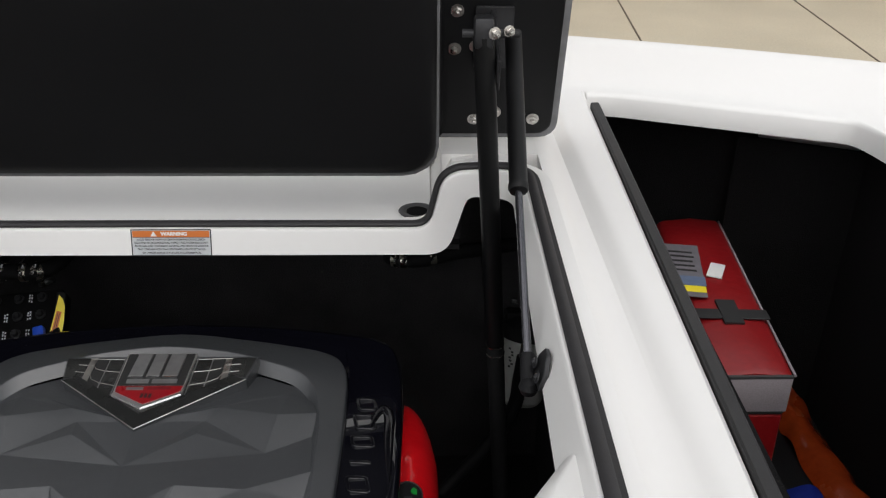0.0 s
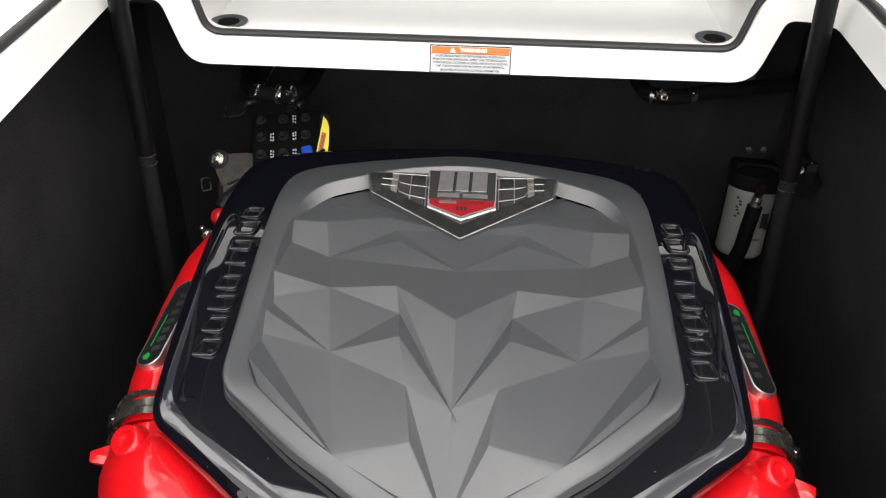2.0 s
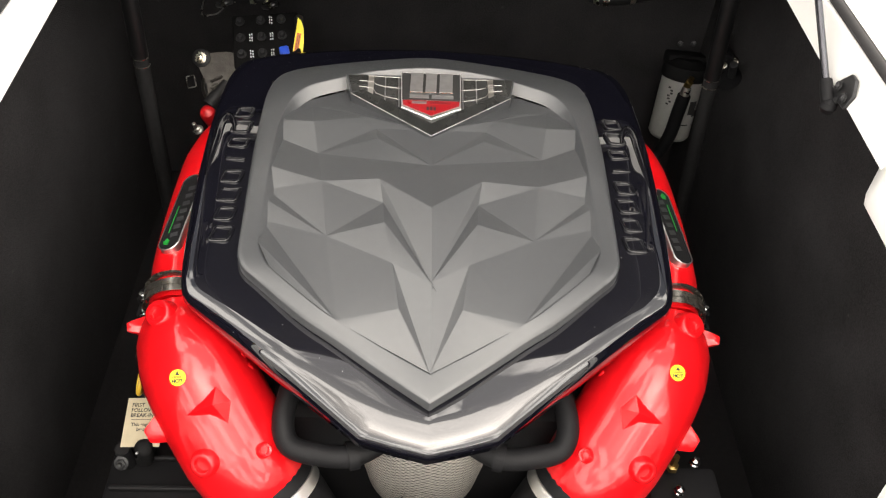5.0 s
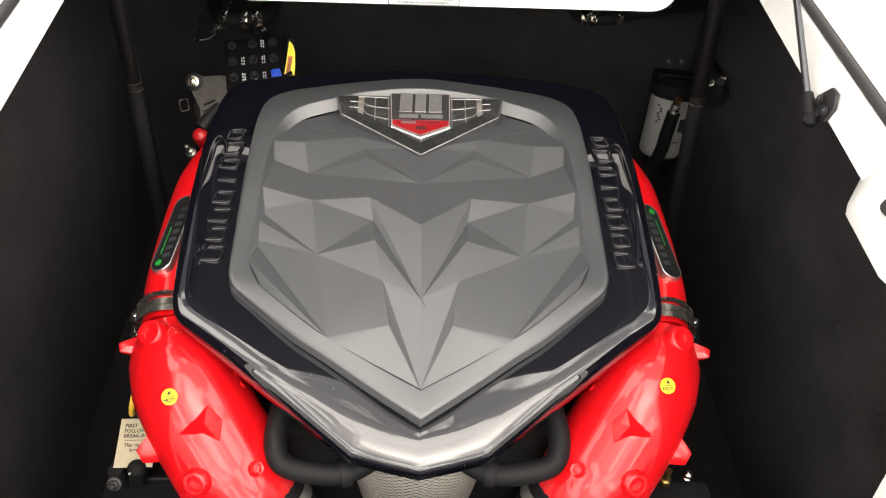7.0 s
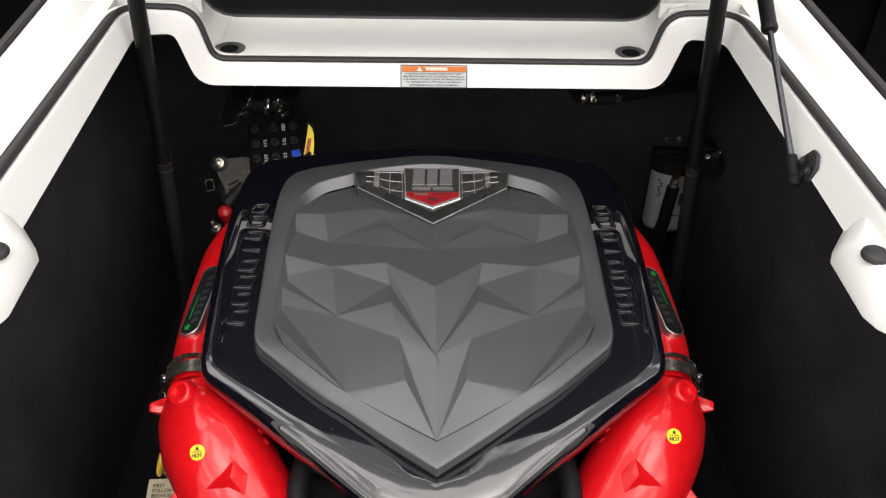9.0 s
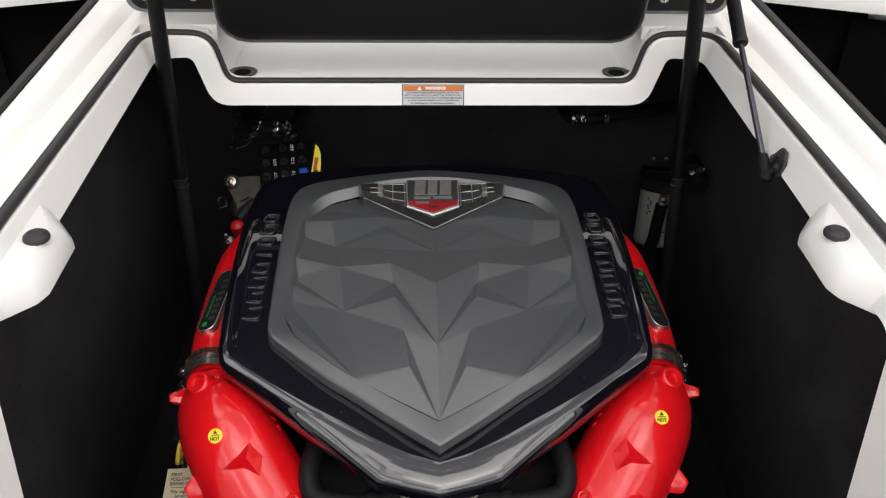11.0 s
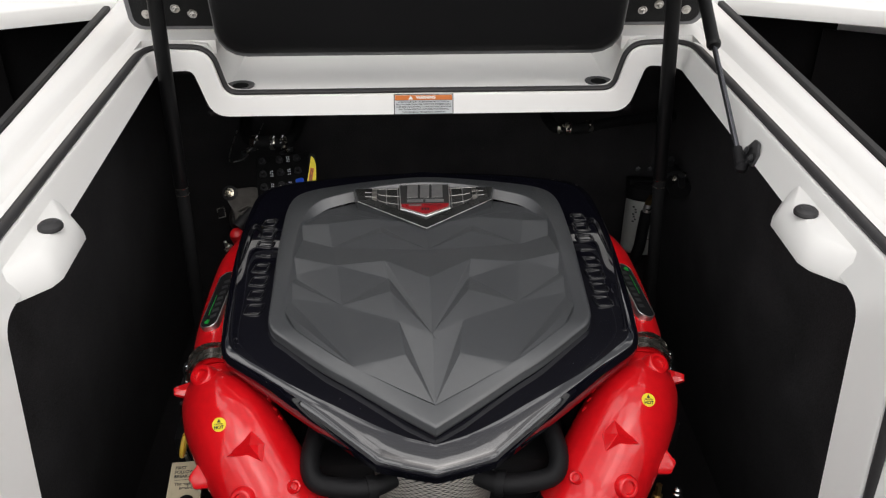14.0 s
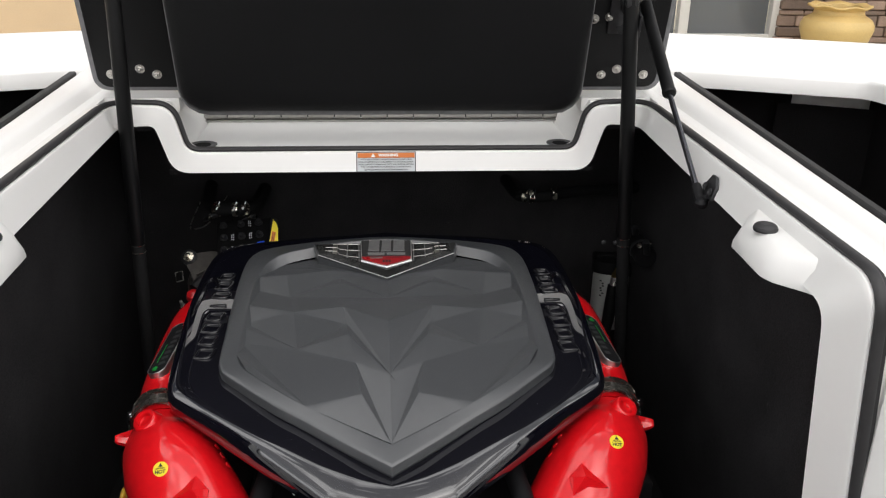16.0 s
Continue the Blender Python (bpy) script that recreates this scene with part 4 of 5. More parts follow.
    for side in (1, -1):
        for t in faces.split(","):
            bm.faces.new([vert(q, side) for q in t.split()])
    bmesh.ops.triangulate(bm, faces=[f for f in bm.faces if len(f.verts) > 3])
    bmesh.ops.bevel(bm, geom=[e for e in bm.edges if len(e.link_faces) == 2], offset=0.0009, segments=2, affect="EDGES", profile=0.6, clamp_overlap=True)
    part("chiselled_panel", bm, PLASTIC, cover, smooth=18)
    # raised step of the shell that shows behind the cover
    bm = bmesh.new()
    tab = [(-0.292, -0.10), (-0.286, -0.058), (-0.272, -0.045), (-0.12, -0.004), (0.0, 0.016), (0.12, -0.004), (0.272, -0.045), (0.286, -0.058), (0.292, -0.10)]
    skin(bm, [[V(x * f, y + g, z - 0.02 * abs(x)) for x, y in tab] for z, f, g in ((1.10, 1.02, 0.006), (1.138, 1.004, 0.001), (1.1405, 1.0, -0.001), (1.141, 0.99, -0.004))])
    part("back_plate", bm, GLOSS, cover)


faceted_cover()


def emblem():
    """Badge on the cover: shield, chevrons and wing bars as plain shapes."""
    e = part("emblem", bmesh.new(), CHROME, engine, "chrome and red shield badge with wing bars")
    T = axis_matrix(V(0, -0.284, 1.160), (0, -0.055, 1.0), (0, 1, 0.055)) @ Matrix.Diagonal((1, 1.29, 1, 1))

    def slab(name, outline, z0, z1, mat, label=""):
        bm = bmesh.new()
        prism(bm, outline, z0, z1, T)
        return part(name, bm, mat, e, label, smooth=0)

    def bar(name, line, r, z, mat):
        return part(name, tube(bmesh.new(), [T @ V(x, y, z) for x, y in line], r, 6), mat, e)

    slab("wing_panel", [(-0.153, 0.126), (0.153, 0.126), (0.142, 0.082), (0.0, -0.004), (-0.142, 0.082)], -0.045, 0.0, PLASTIC)
    slab("wing_plate", [(-0.118, 0.122), (0.118, 0.122), (0.108, 0.080), (0.052, 0.044), (0.0, 0.018), (-0.052, 0.044), (-0.108, 0.080)], 0.0, 0.0012, BLACK_PRINT, "dark wing plate")
    for side in (1, -1):
        bm = bmesh.new()
        ridge = [(side * 0.142, 0.080, 0.0024), (0.0, -0.005, 0.0024), (0.0, 0.017, 0.0062), (side * 0.118, 0.086, 0.0046)]
        skin(bm, [[T @ V(x, y, 0.0) for x, y, z in ridge], [T @ V(*q) for q in ridge]])
        part("chevron", bm, SATIN_GREY, e, smooth=0)
        bar("chevron_edge", [(side * 0.142, 0.080), (0.0, -0.005)], 0.0010, 0.0026, SILVER)
        bar("shield_rim", [(side * 0.0515, 0.050), (0.0, 0.0265)], 0.0022, 0.0066, SILVER)
        bar("wing_bar", [(side * 0.055, 0.1195), (side * 0.113, 0.1215)], 0.0006, 0.0016, STEEL)
        bar("wing_bar", [(side * 0.055, 0.095), (side * 0.083, 0.098), (side * 0.098, 0.102), (side * 0.103, 0.108), (side * 0.128, 0.110)], 0.0007, 0.0018, STEEL)
        bar("wing_bar", [(side * 0.055, 0.070), (side * 0.083, 0.076), (side * 0.098, 0.083), (side * 0.104, 0.094), (side * 0.128, 0.097)], 0.0007, 0.0018, STEEL)
        bar("wing_bar", [(side * 0.082, 0.121), (side * 0.081, 0.058)], 0.0010, 0.0020, LETTER_GREY)
        bar("wing_bar", [(side * 0.058, 0.121), (side * 0.056, 0.046)], 0.0010, 0.0020, LETTER_GREY)
        for x0, y0, y1 in ((0.060, 0.099, 0.118), (0.060, 0.076, 0.093), (0.060, 0.054, 0.070)):
            slab("wing_pane", [(side * x0, y0), (side * 0.080, y0 + 0.002), (side * 0.080, y1), (side * x0, y1)], 0.0012, 0.0018, SATIN_GREY)
        slab("pale_block", [(side * 0.1025, 0.076), (side * 0.1125, 0.080), (side * 0.1125, 0.1205), (side * 0.1025, 0.1205)], 0.0012, 0.002, STEEL)
        slab("end_plate", [(side * 0.1145, 0.090), (side * 0.1405, 0.086), (side * 0.1500, 0.1225), (side * 0.1145, 0.1225)], 0.0, 0.0014, SATIN_GREY, "satin metal end plate")
    slab("shield_edge", [(-0.0545, 0.127), (0.0545, 0.127), (0.0520, 0.048), (0.0, 0.024), (-0.0520, 0.048)], 0.001, 0.006, SILVER, "bright shield edge")
    slab("shield", [(-0.0525, 0.1255), (0.0525, 0.1255), (0.0508, 0.066), (-0.0508, 0.066)], 0.006, 0.0068, BLACK_PRINT, "black shield face")
    slab("shield_point", [(-0.0500, 0.0650), (0.0500, 0.0650), (0.0490, 0.0555), (0.0, 0.0335), (-0.0490, 0.0555)], 0.006, 0.0068, BADGE_RED, "red shield point")
    for i, (x, w) in enumerate(((-0.0257, 0.0225), (0.0003, 0.0195), (0.0270, 0.0235))):
        slab("plain_block", [(x - w / 2 - 0.001, 0.081), (x + w / 2 - 0.001, 0.081), (x + w / 2 + 0.001, 0.123), (x - w / 2 + 0.001, 0.123)], 0.0068, 0.0098, LETTER_GREY)
        slab("block_foot", [(x - w / 2 - 0.0012, 0.0795), (x + w / 2 - 0.0008, 0.0795), (x + w / 2 - 0.0008, 0.0815), (x - w / 2 - 0.0012, 0.0815)], 0.0068, 0.0096, CHROME)
    slab("plain_bar", [(-0.038, 0.0695), (-0.004, 0.0695), (-0.004, 0.0765), (-0.038, 0.0765)], 0.0068, 0.008, LETTER_GREY)
    slab("plain_bar", [(0.001, 0.0695), (0.0395, 0.0695), (0.0395, 0.0765), (0.001, 0.0765)], 0.0068, 0.008, LETTER_GREY)
    slab("plain_bar", [(-0.034, 0.0575), (-0.008, 0.0575), (-0.008, 0.0625), (-0.034, 0.0625)], 0.0068, 0.0074, LETTER_GREY)
    slab("plain_bar", [(-0.002, 0.0575), (0.034, 0.0575), (0.034, 0.0625), (-0.002, 0.0625)], 0.0068, 0.0074, DARK_RED)
    for x in (-0.006, 0.0, 0.006):
        slab("plain_bar", [(x - 0.002, 0.044), (x + 0.002, 0.044), (x + 0.002, 0.051), (x - 0.002, 0.051)], 0.0068, 0.0074, BLACK_PRINT)


emblem()


def manifold(side):
    """Exhaust manifold, riser elbow, band clamp, badge and rubber hose of one side."""
    def S(x, y, z):
        return V(side * x, y, z)

    man = part("manifold", tube(bmesh.new(), smooth_line([S(0.372, -0.075, 1.020), S(0.384, -0.12, 1.030), S(0.391, -0.20, 1.038), S(0.396, -0.33, 1.038), S(0.399, -0.47, 1.024), S(0.393, -0.552, 1.004)], 5), [0.008 + 0.039 * min(1, k / 12) ** 0.75 for k in range(26)], 32), RED, engine, "glossy red exhaust manifold", smooth=60)
    # oval maker's plate, plain
    T = axis_matrix(S(0.406, -0.408, 1.0800), (side * 0.30, -0.05, 0.95), (side * -0.095, 1, 0.085))
    bm = bmesh.new()
    o, q = rounded_rect(0.037, 0.172, 0.0183, 8), rounded_rect(0.0335, 0.1685, 0.0166, 8)
    skin(bm, [[T @ V(x, y, z) for x, y in r] for r, z in ((o, -0.014), (o, 0.002), (q, 0.0028), (q, 0.0015))], caps=False)
    part("badge_rim", bm, SILVER, man, "chrome rim of the oval badge")
    bm = bmesh.new()
    prism(bm, q, -0.01, 0.0016, T)
    part("badge_face", bm, PANEL_BLACK, man, "black badge face", smooth=0)
    for i in range(7):
        part("plain_bar", box((0.012, 0.009, 0.0014), T @ pose(-0.004 * side, 0.052 - 0.0175 * i, 0.0020, 0, 0, 12)), GREY_PRINT, man, smooth=0)
    bm = bmesh.new()
    bm_box(bm, (0.0012, 0.060, 0.0010), T @ pose(0.0072 * side, 0.018 * side, 0.0020))
    prism(bm, [(-0.005, 0.0), (0.0, 0.007), (0.005, 0.003), (0.004, -0.006), (-0.003, -0.005)], 0.001, 0.003, T @ pose(0.005 * side, 0.068 * side, 0))
    part("green_mark", bm, GREEN_PRINT, man, smooth=0)
    # elbow
    path = smooth_line([S(0.393, -0.552, 1.002), S(0.382, -0.595, 0.986), S(0.347, -0.655, 0.957), S(0.303, -0.708, 0.902), S(0.269, -0.744, 0.860), S(0.245, -0.763, 0.826)], 5)
    rad = np.interp(np.linspace(0, 5, len(path)), [0, 0.4, 1.0, 1.6, 2.4, 3.4, 4.4, 5], [0.050, 0.054, 0.071, 0.081, 0.086, 0.087, 0.081, 0.076])
    el = part("elbow", tube(bmesh.new(), path, [float(r) for r in rad], 40), RED, engine, "glossy red cast exhaust elbow", smooth=60)

    def boss(at, up, r, h):
        bm = bmesh.new()
        lathe(bm, [(r * 1.35, -0.012), (r * 1.12, h * 0.35), (r, h), (r * 0.86, h + 0.002), (r * 0.62, h + 0.001), (r * 0.55, h - 0.006), (0.001, h - 0.0065)], axis_matrix(at, up), 24)
        part("boss", bm, RED, el, smooth=50)

    def outward(k, a):
        """A place on the elbow's skin at step k and angle a, with its normal."""
        fr = frames(path)
        p, t, u, w = fr[k]
        nrm = math.cos(radians(a)) * w + math.sin(radians(a)) * u * -side
        return p + nrm * float(rad[k]), nrm

    pb, nb = outward(3, 22)
    boss(pb - nb * 0.004, nb, 0.020, 0.012)
    pb, nb = outward(16, 36)
    boss(pb - nb * 0.006, nb, 0.019, 0.016)
    pb, nb = outward(18, -18)
    boss(pb - nb * 0.008, nb, 0.011, 0.014)
    # cast ears on the outer side
    for k, a, sz in ((3, 74, 0.0125), (12, 86, 0.021)):
        p, nr = outward(k, a)
        bm = bmesh.new()
        m = axis_matrix(p - nr * 0.012, nr, frames(path)[k][1])
        rings = [[m @ V(x * sz * f, y * sz * f, z) for x, y in ((-0.55, -1), (0.55, -1), (0.8, 0.2), (0.35, 1.0), (-0.35, 1.0), (-0.8, 0.2))] for f, z in ((1.25, 0), (0.95, 0.014), (0.62, 0.028), (0.45, 0.032))]
        skin(bm, rings)
        part("cast_ear", bm, RED, el, smooth=40)
    # raised three-sided web on the front
    p, nr = outward(12, 5)
    t = frames(path)[12][1]
    m = axis_matrix(p - nr * 0.004, nr, -t) @ pose(0, 0, 0, 0, 0, side * 38)
    bm = bmesh.new()
    web = [(-0.028, -0.018), (0.004, -0.014), (0.031, -0.022), (0.028, 0.010), (0.004, 0.028)]
    base = [m @ V(-side * x * 1.15, y * 1.15, -0.018) for x, y in web]
    edge = [bm.verts.new(m @ V(-side * x, y, 0.002)) for x, y in web]
    low = [bm.verts.new(v) for v in base]
    peak = bm.verts.new(m @ V(-side * 0.004, 0.003, 0.017))
    for a, b, c, d in zip(edge, edge[1:] + edge[:1], low, low[1:] + low[:1]):
        bm.faces.new((a, b, peak))
        bm.faces.new((a, c, d, b))
    part("cast_web", bm, RED, el, smooth=20)
    # small cast marks by the shell
    bm = bmesh.new()
    for i in range(3):
        q, nq = outward(9 + i, -58)
        bm_box(bm, (0.010, 0.006, 0.004), axis_matrix(q + nq * 0.0005, nq), 0.001, 1)
    part("cast_mark", bm, RED, el)
    # band clamp with its bolt
    band = part("band_clamp", tube(bmesh.new(), [S(0.396, -0.527, 1.0115), S(0.396, -0.529, 1.011), S(0.393, -0.553, 1.006), S(0.393, -0.555, 1.006)], [0.050, 0.0545, 0.0550, 0.051], 40), BAND, engine, "dark polished steel band clamp")
    for y, w in ((-0.530, 0.0035), (-0.552, 0.0035)):
        part("band_edge", tube(bmesh.new(), [S(0.3945, y - w / 2, 1.0085 + 0.22 * (y + 0.54)), S(0.3945, y + w / 2, 1.0085 + 0.22 * (y + 0.54))], 0.0565, 40), BAND, band)
    part("clamp_bolt", rod(S(0.449, -0.545, 1.03), S(0.457, -0.552, 0.955), 0.004), CHROME, band)
    part("trunnion", box((0.016, 0.026, 0.012), pose(side * 0.446, -0.543, 1.022, 0, side * 25, 0), 0.003), CHROME, band)
    part("trunnion", box((0.016, 0.026, 0.012), pose(side * 0.453, -0.547, 0.990, 0, side * 10, 0), 0.003), CHROME, band)
    part("clamp_nut", nut(bmesh.new(), S(0.457, -0.552, 0.962), (0, 0, -1), 0.008), CHROME, band)
    # rubber hose and worm clamp below the elbow
    a, d = path[-1], (path[-1] - path[-2]).normalized()
    part("exhaust_hose", tube(bmesh.new(), smooth_line([a - d * 0.03, a + d * 0.05, a + d * 0.12 + V(0, 0, -0.03), a + V(side * -0.06, -0.06, -0.22)], 5), 0.079, 32), HOSE, engine, "black rubber exhaust hose")
    part("hose_clamp", tube(bmesh.new(), [a + d * 0.004, a + d * 0.005, a + d * 0.024, a + d * 0.025], [0.079, 0.0815, 0.0815, 0.079], 40), SILVER, engine, "stainless hose clamp")
    # caution dot
    best = None
    target = S(0.371, -0.6826, 1.0346) if side > 0 else S(0.3614, -0.7014, 1.0244)
    for k in range(6, 14):
        for a2 in range(0, 50, 2):
            (p, nr), (p2, nr2) = outward(k, a2), outward(k + 1, a2)
            for f in (0.0, 0.2, 0.4, 0.6, 0.8):
                q = p.lerp(p2, f)
                if best is None or (q - target).length < best[0]:
                    best = ((q - target).length, q, nr.lerp(nr2, f).normalized())
    _, p, nr = best
    T = axis_matrix(p + nr * 0.0014, nr, (0, 0.9, 0.3))
    dot = tagged(part("caution_sticker", lathe(bmesh.new(), [(0.0120, -0.006), (0.0120, 0.0), (0.0117, 0.0002)], T, 32), YELLOW_PRINT), "round yellow caution sticker on the red elbow", "sticker", "caution stickers")
    letters("HOT", 0.0078, T @ pose(0, -0.0050, 0.0007), BLACK_PRINT, dot, bold=0.0002)
    bm = bmesh.new()
    prism(bm, [(-0.0034, 0.0035), (0.0034, 0.0035), (0.0, 0.0095)], 0.0002, 0.0007, T)
    part("triangle", bm, BLACK_PRINT, dot, smooth=0)
    letters("CAUTION", 0.0032, T @ pose(0, 0.0008, 0.0007), BLACK_PRINT, dot)
    # coolant hose to the flame arrestor
    h = smooth_line([S(0.195, -0.58, 0.985), S(0.205, -0.66, 0.968), S(0.214, -0.722, 0.955), S(0.202, -0.758, 0.942), S(0.162, -0.772, 0.940), S(0.108, -0.775, 0.942), S(0.06, -0.745, 0.94)], 7)
    part("breather_hose", tube(bmesh.new(), h, 0.0170, 20), HOSE, engine, "black ribbed breather hose")
    c0, c1 = h[-9], h[-7]
    part("hose_collar", tube(bmesh.new(), [c0, c1], 0.0215, 20), HOSE, engine)


for sd in (1, -1):
    manifold(sd)


def arrestor():
    bm = bmesh.new()
    lathe(bm, [(0.076, 0.74), (0.094, 0.775), (0.103, 0.83), (0.107, 0.89), (0.108, 0.93), (0.106, 0.955), (0.102, 0.957)], pose(0, -0.680, 0.0), 64)
    part("flame_arrestor", bm, MESH_METAL, engine, "knitted wire mesh flame arrestor")
    part("intake_hose", tube(bmesh.new(), smooth_line([(-0.04, -0.80, 0.84), (0.09, -0.83, 0.80), (0.16, -0.82, 0.74)], 6), 0.016, 14), HOSE, engine)
    for x, y, z in ((-0.155, -0.70, 0.972), (0.150, -0.705, 0.972)):
        part("cable_tie", box((0.012, 0.010, 0.008), pose(x, y, z, 20, 0, 40), 0.002), WHITE_PRINT, engine)


arrestor()


# ---- labels on the boat ----
def warning_label():
    T = axis_matrix(V(0.0035, -0.0062, 1.3165), (0, -1, 0.285), (0, 0.285, 1)) @ Matrix.Diagonal((1, 0.93, 1, 1))
    lab = tagged(part("warning_label", box((0.128, 0.0445, 0.0006), T @ pose(0, 0, 0)), PALE_PRINT, smooth=0), "silver warning label with an orange band on the white lip", "label")
    part("border", box((0.1318, 0.0484, 0.0004), T @ pose(0, 0, -0.0002)), BLACK_PRINT, lab, smooth=0)
    part("orange_band", box((0.126, 0.0115, 0.0006), T @ pose(0, 0.0158, 0.0003)), ORANGE_PRINT, lab, smooth=0)
    part("divider_line", box((0.126, 0.0008, 0.0006), T @ pose(0, 0.0096, 0.0003)), BLACK_PRINT, lab, smooth=0)
    letters("WARNING", 0.0088, T @ pose(0.005, 0.0158, 0.0008), WHITE_PRINT, lab, depth=0.0001, bold=0.00045)
    bm = bmesh.new()
    prism(bm, [(-0.0052, -0.004), (0.0052, -0.004), (0.0, 0.005)], 0.0006, 0.0008, T @ pose(-0.0285, 0.0155, 0))
    part("triangle", bm, WHITE_PRINT, lab, smooth=0)
    lines = ("AVOID SERIOUS INJURY OR DEATH FROM FIRE OR EXPLOSION", "RESULTING FROM LEAKING FUEL, INSPECT FUEL SYSTEM REGULARLY.", "AVOID GASOLINE CONTAINING ALCOHOL, AND NEVER USE GASOLINE", "THAT CONTAINS MORE THAN 10% ETHANOL, OR ANY METHANOL.", "SEE OWNERS MANUAL FOR ADDITIONAL INFORMATION.")
    for i, (text, w) in enumerate(zip(lines, (0.112, 0.121, 0.121, 0.112, 0.096))):
        size = 0.0050
        words = letters(text, size, T @ pose(0, 0.0056 - 0.0058 * i - (0.001 if i == 4 else 0), 0.0006), BLACK_PRINT, lab, name="text_line", depth=0.0001, bold=0.00012)
        span = max(v.co.x for v in words.data.vertices) - min(v.co.x for v in words.data.vertices)
        for v in words.data.vertices:
            v.co.x = 0.0035 + (v.co.x - 0.0035) * w / span


warning_label()


def break_in_tag():
    T = axis_matrix(V(-0.449, -0.658, 0.862), (-0.08, -0.30, 0.95), (0.0, 0.95, 0.30))
    tag = tagged(part("paper_tag", box((0.062, 0.080, 0.0008), T @ pose(0, -0.010, 0)), CARD, smooth=0), "cream card tag with black print tied beside the engine", "tag")
    for i, t in enumerate(("FIRST", "FOLLOW", "BREAK-IN")):
        letters(t, 0.0086, T @ pose(-0.023, 0.018 - 0.0085 * i, 0.0005), BLACK_PRINT, tag, depth=0.0001, align="LEFT", bold=0.0002)
    part("rule", box((0.046, 0.0007, 0.0004), T @ pose(0.002, -0.006, 0.0006)), BLACK_PRINT, tag, smooth=0)
    for i, t in enumerate(("This engine", "break-in")):
        letters(t, 0.0078, T @ pose(-0.020 + 0.010 * i, -0.014 - 0.008 * i, 0.0005), BLACK_PRINT, tag, depth=0.0001, align="LEFT", bold=0.0002)


break_in_tag()


def rubber_boot():
    b = thing("terminal_boot", "black rubber boot over a cable terminal", "boot", (-0.447, -0.70, 0.80))
    part("boot", lathe(bmesh.new(), [(0.011, 0.0), (0.012, 0.03), (0.014, 0.042), (0.014, 0.050), (0.010, 0.056), (0.004, 0.058)], pose(-0.446, -0.700, 0.805, 12, 6, 0), 24), BAY_HOSE, b, smooth=50)
    part("stud", nut(bmesh.new(), V(-0.448, -0.712, 0.848), (0, -0.8, 0.6), 0.0045), STEEL, b, "steel stud and nut")


rubber_boot()


# ---- things in the engine bay ----
def fuel_filter():
    base, top = V(0.640, 0.345, 0.715), V(0.652, 0.385, 0.862)
    f = thing("fuel_filter", "white spin-on filter canister on the bay wall", "filter", base)
    m = axis_matrix(base, top - base)
    h = (top - base).length
    bm = bmesh.new()
    lathe(bm, [(0.030, -0.006), (0.046, -0.003), (0.052, 0.006), (0.052, h - 0.006), (0.050, h), (0.04, h + 0.003)], m, 40)
    part("can", bm, WHITE_CAN, f)
    bm = bmesh.new()
    lathe(bm, [(0.056, h + 0.002), (0.058, h + 0.006), (0.056, h + 0.035), (0.03, h + 0.05)], m, 32)
    bm_box(bm, (0.12, 0.05, 0.035), m @ pose(0.01, 0.02, h + 0.04), 0.008)
    part("filter_head", bm, BAY_HOSE, f, "black filter head")
    rng = random.Random(8)
    for a, z, w, hh in ((10, 0.045, 60, 0.003), (0, 0.022, 30, 0.002), (42, 0.09, 26, 0.035), (60, 0.075, 30, 0.016)):
        bm = bmesh.new()
        rows = []
        for k in range(9):
            an = radians(-100 + a - w / 2 + w * k / 8)
            rows.append([m @ V(0.0526 * math.cos(an), 0.0526 * math.sin(an), z + q) for q in (-hh / 2, hh / 2)])
        skin(bm, rows, closed=False)
        part("print_bar", bm, BLACK_PRINT, f, smooth=0)
    for k in range(7):
        an = radians(-138 + 5 * (k % 3) + rng.uniform(-2, 2))
        part("ink_mark", box((0.0015, 0.006, 0.004), m @ pose(0.0524 * math.cos(an), 0.0524 * math.sin(an), 0.135 - 0.007 * k, 0, 0, math.degrees(an))), BLACK_PRINT, f, smooth=0)
    side = m @ V(-0.010, -0.064, h - 0.01)
    bm = bmesh.new()
    lathe(bm, [(0.010, 0), (0.010, 0.016), (0.007, 0.018), (0.007, 0.03)], axis_matrix(side + V(0, -0.004, 0.012), (0.1, -0.3, 1)), 6)
    part("fitting", bm, BRASS, f, "brass hose fitting")
    part("hose_ferrule", rod(side + V(0, -0.006, 0.010), side + V(-0.004, -0.012, -0.012), 0.011), STEEL, f)
    part("hose", tube(bmesh.new(), smooth_line([side + V(-0.003, -0.011, -0.010), side + V(-0.010, -0.020, -0.06), side + V(-0.02, -0.03, -0.13), side + V(-0.06, -0.05, -0.20), (0.45, 0.15, 0.60)], 6), 0.0165, 16), HOSE, f, "black rubber hose")
    for p, q in (((0.66, 0.40, 0.95), (0.70, 0.40, 1.02)), ((0.62, 0.38, 0.96), (0.60, 0.36, 1.0))):
        bm = bmesh.new()
        nut(bm, V(*p), (-0.3, -1, 0.3), 0.005, 0.004, 0.003)
        part("bolt", bm, DARK_METAL, f)


fuel_filter()


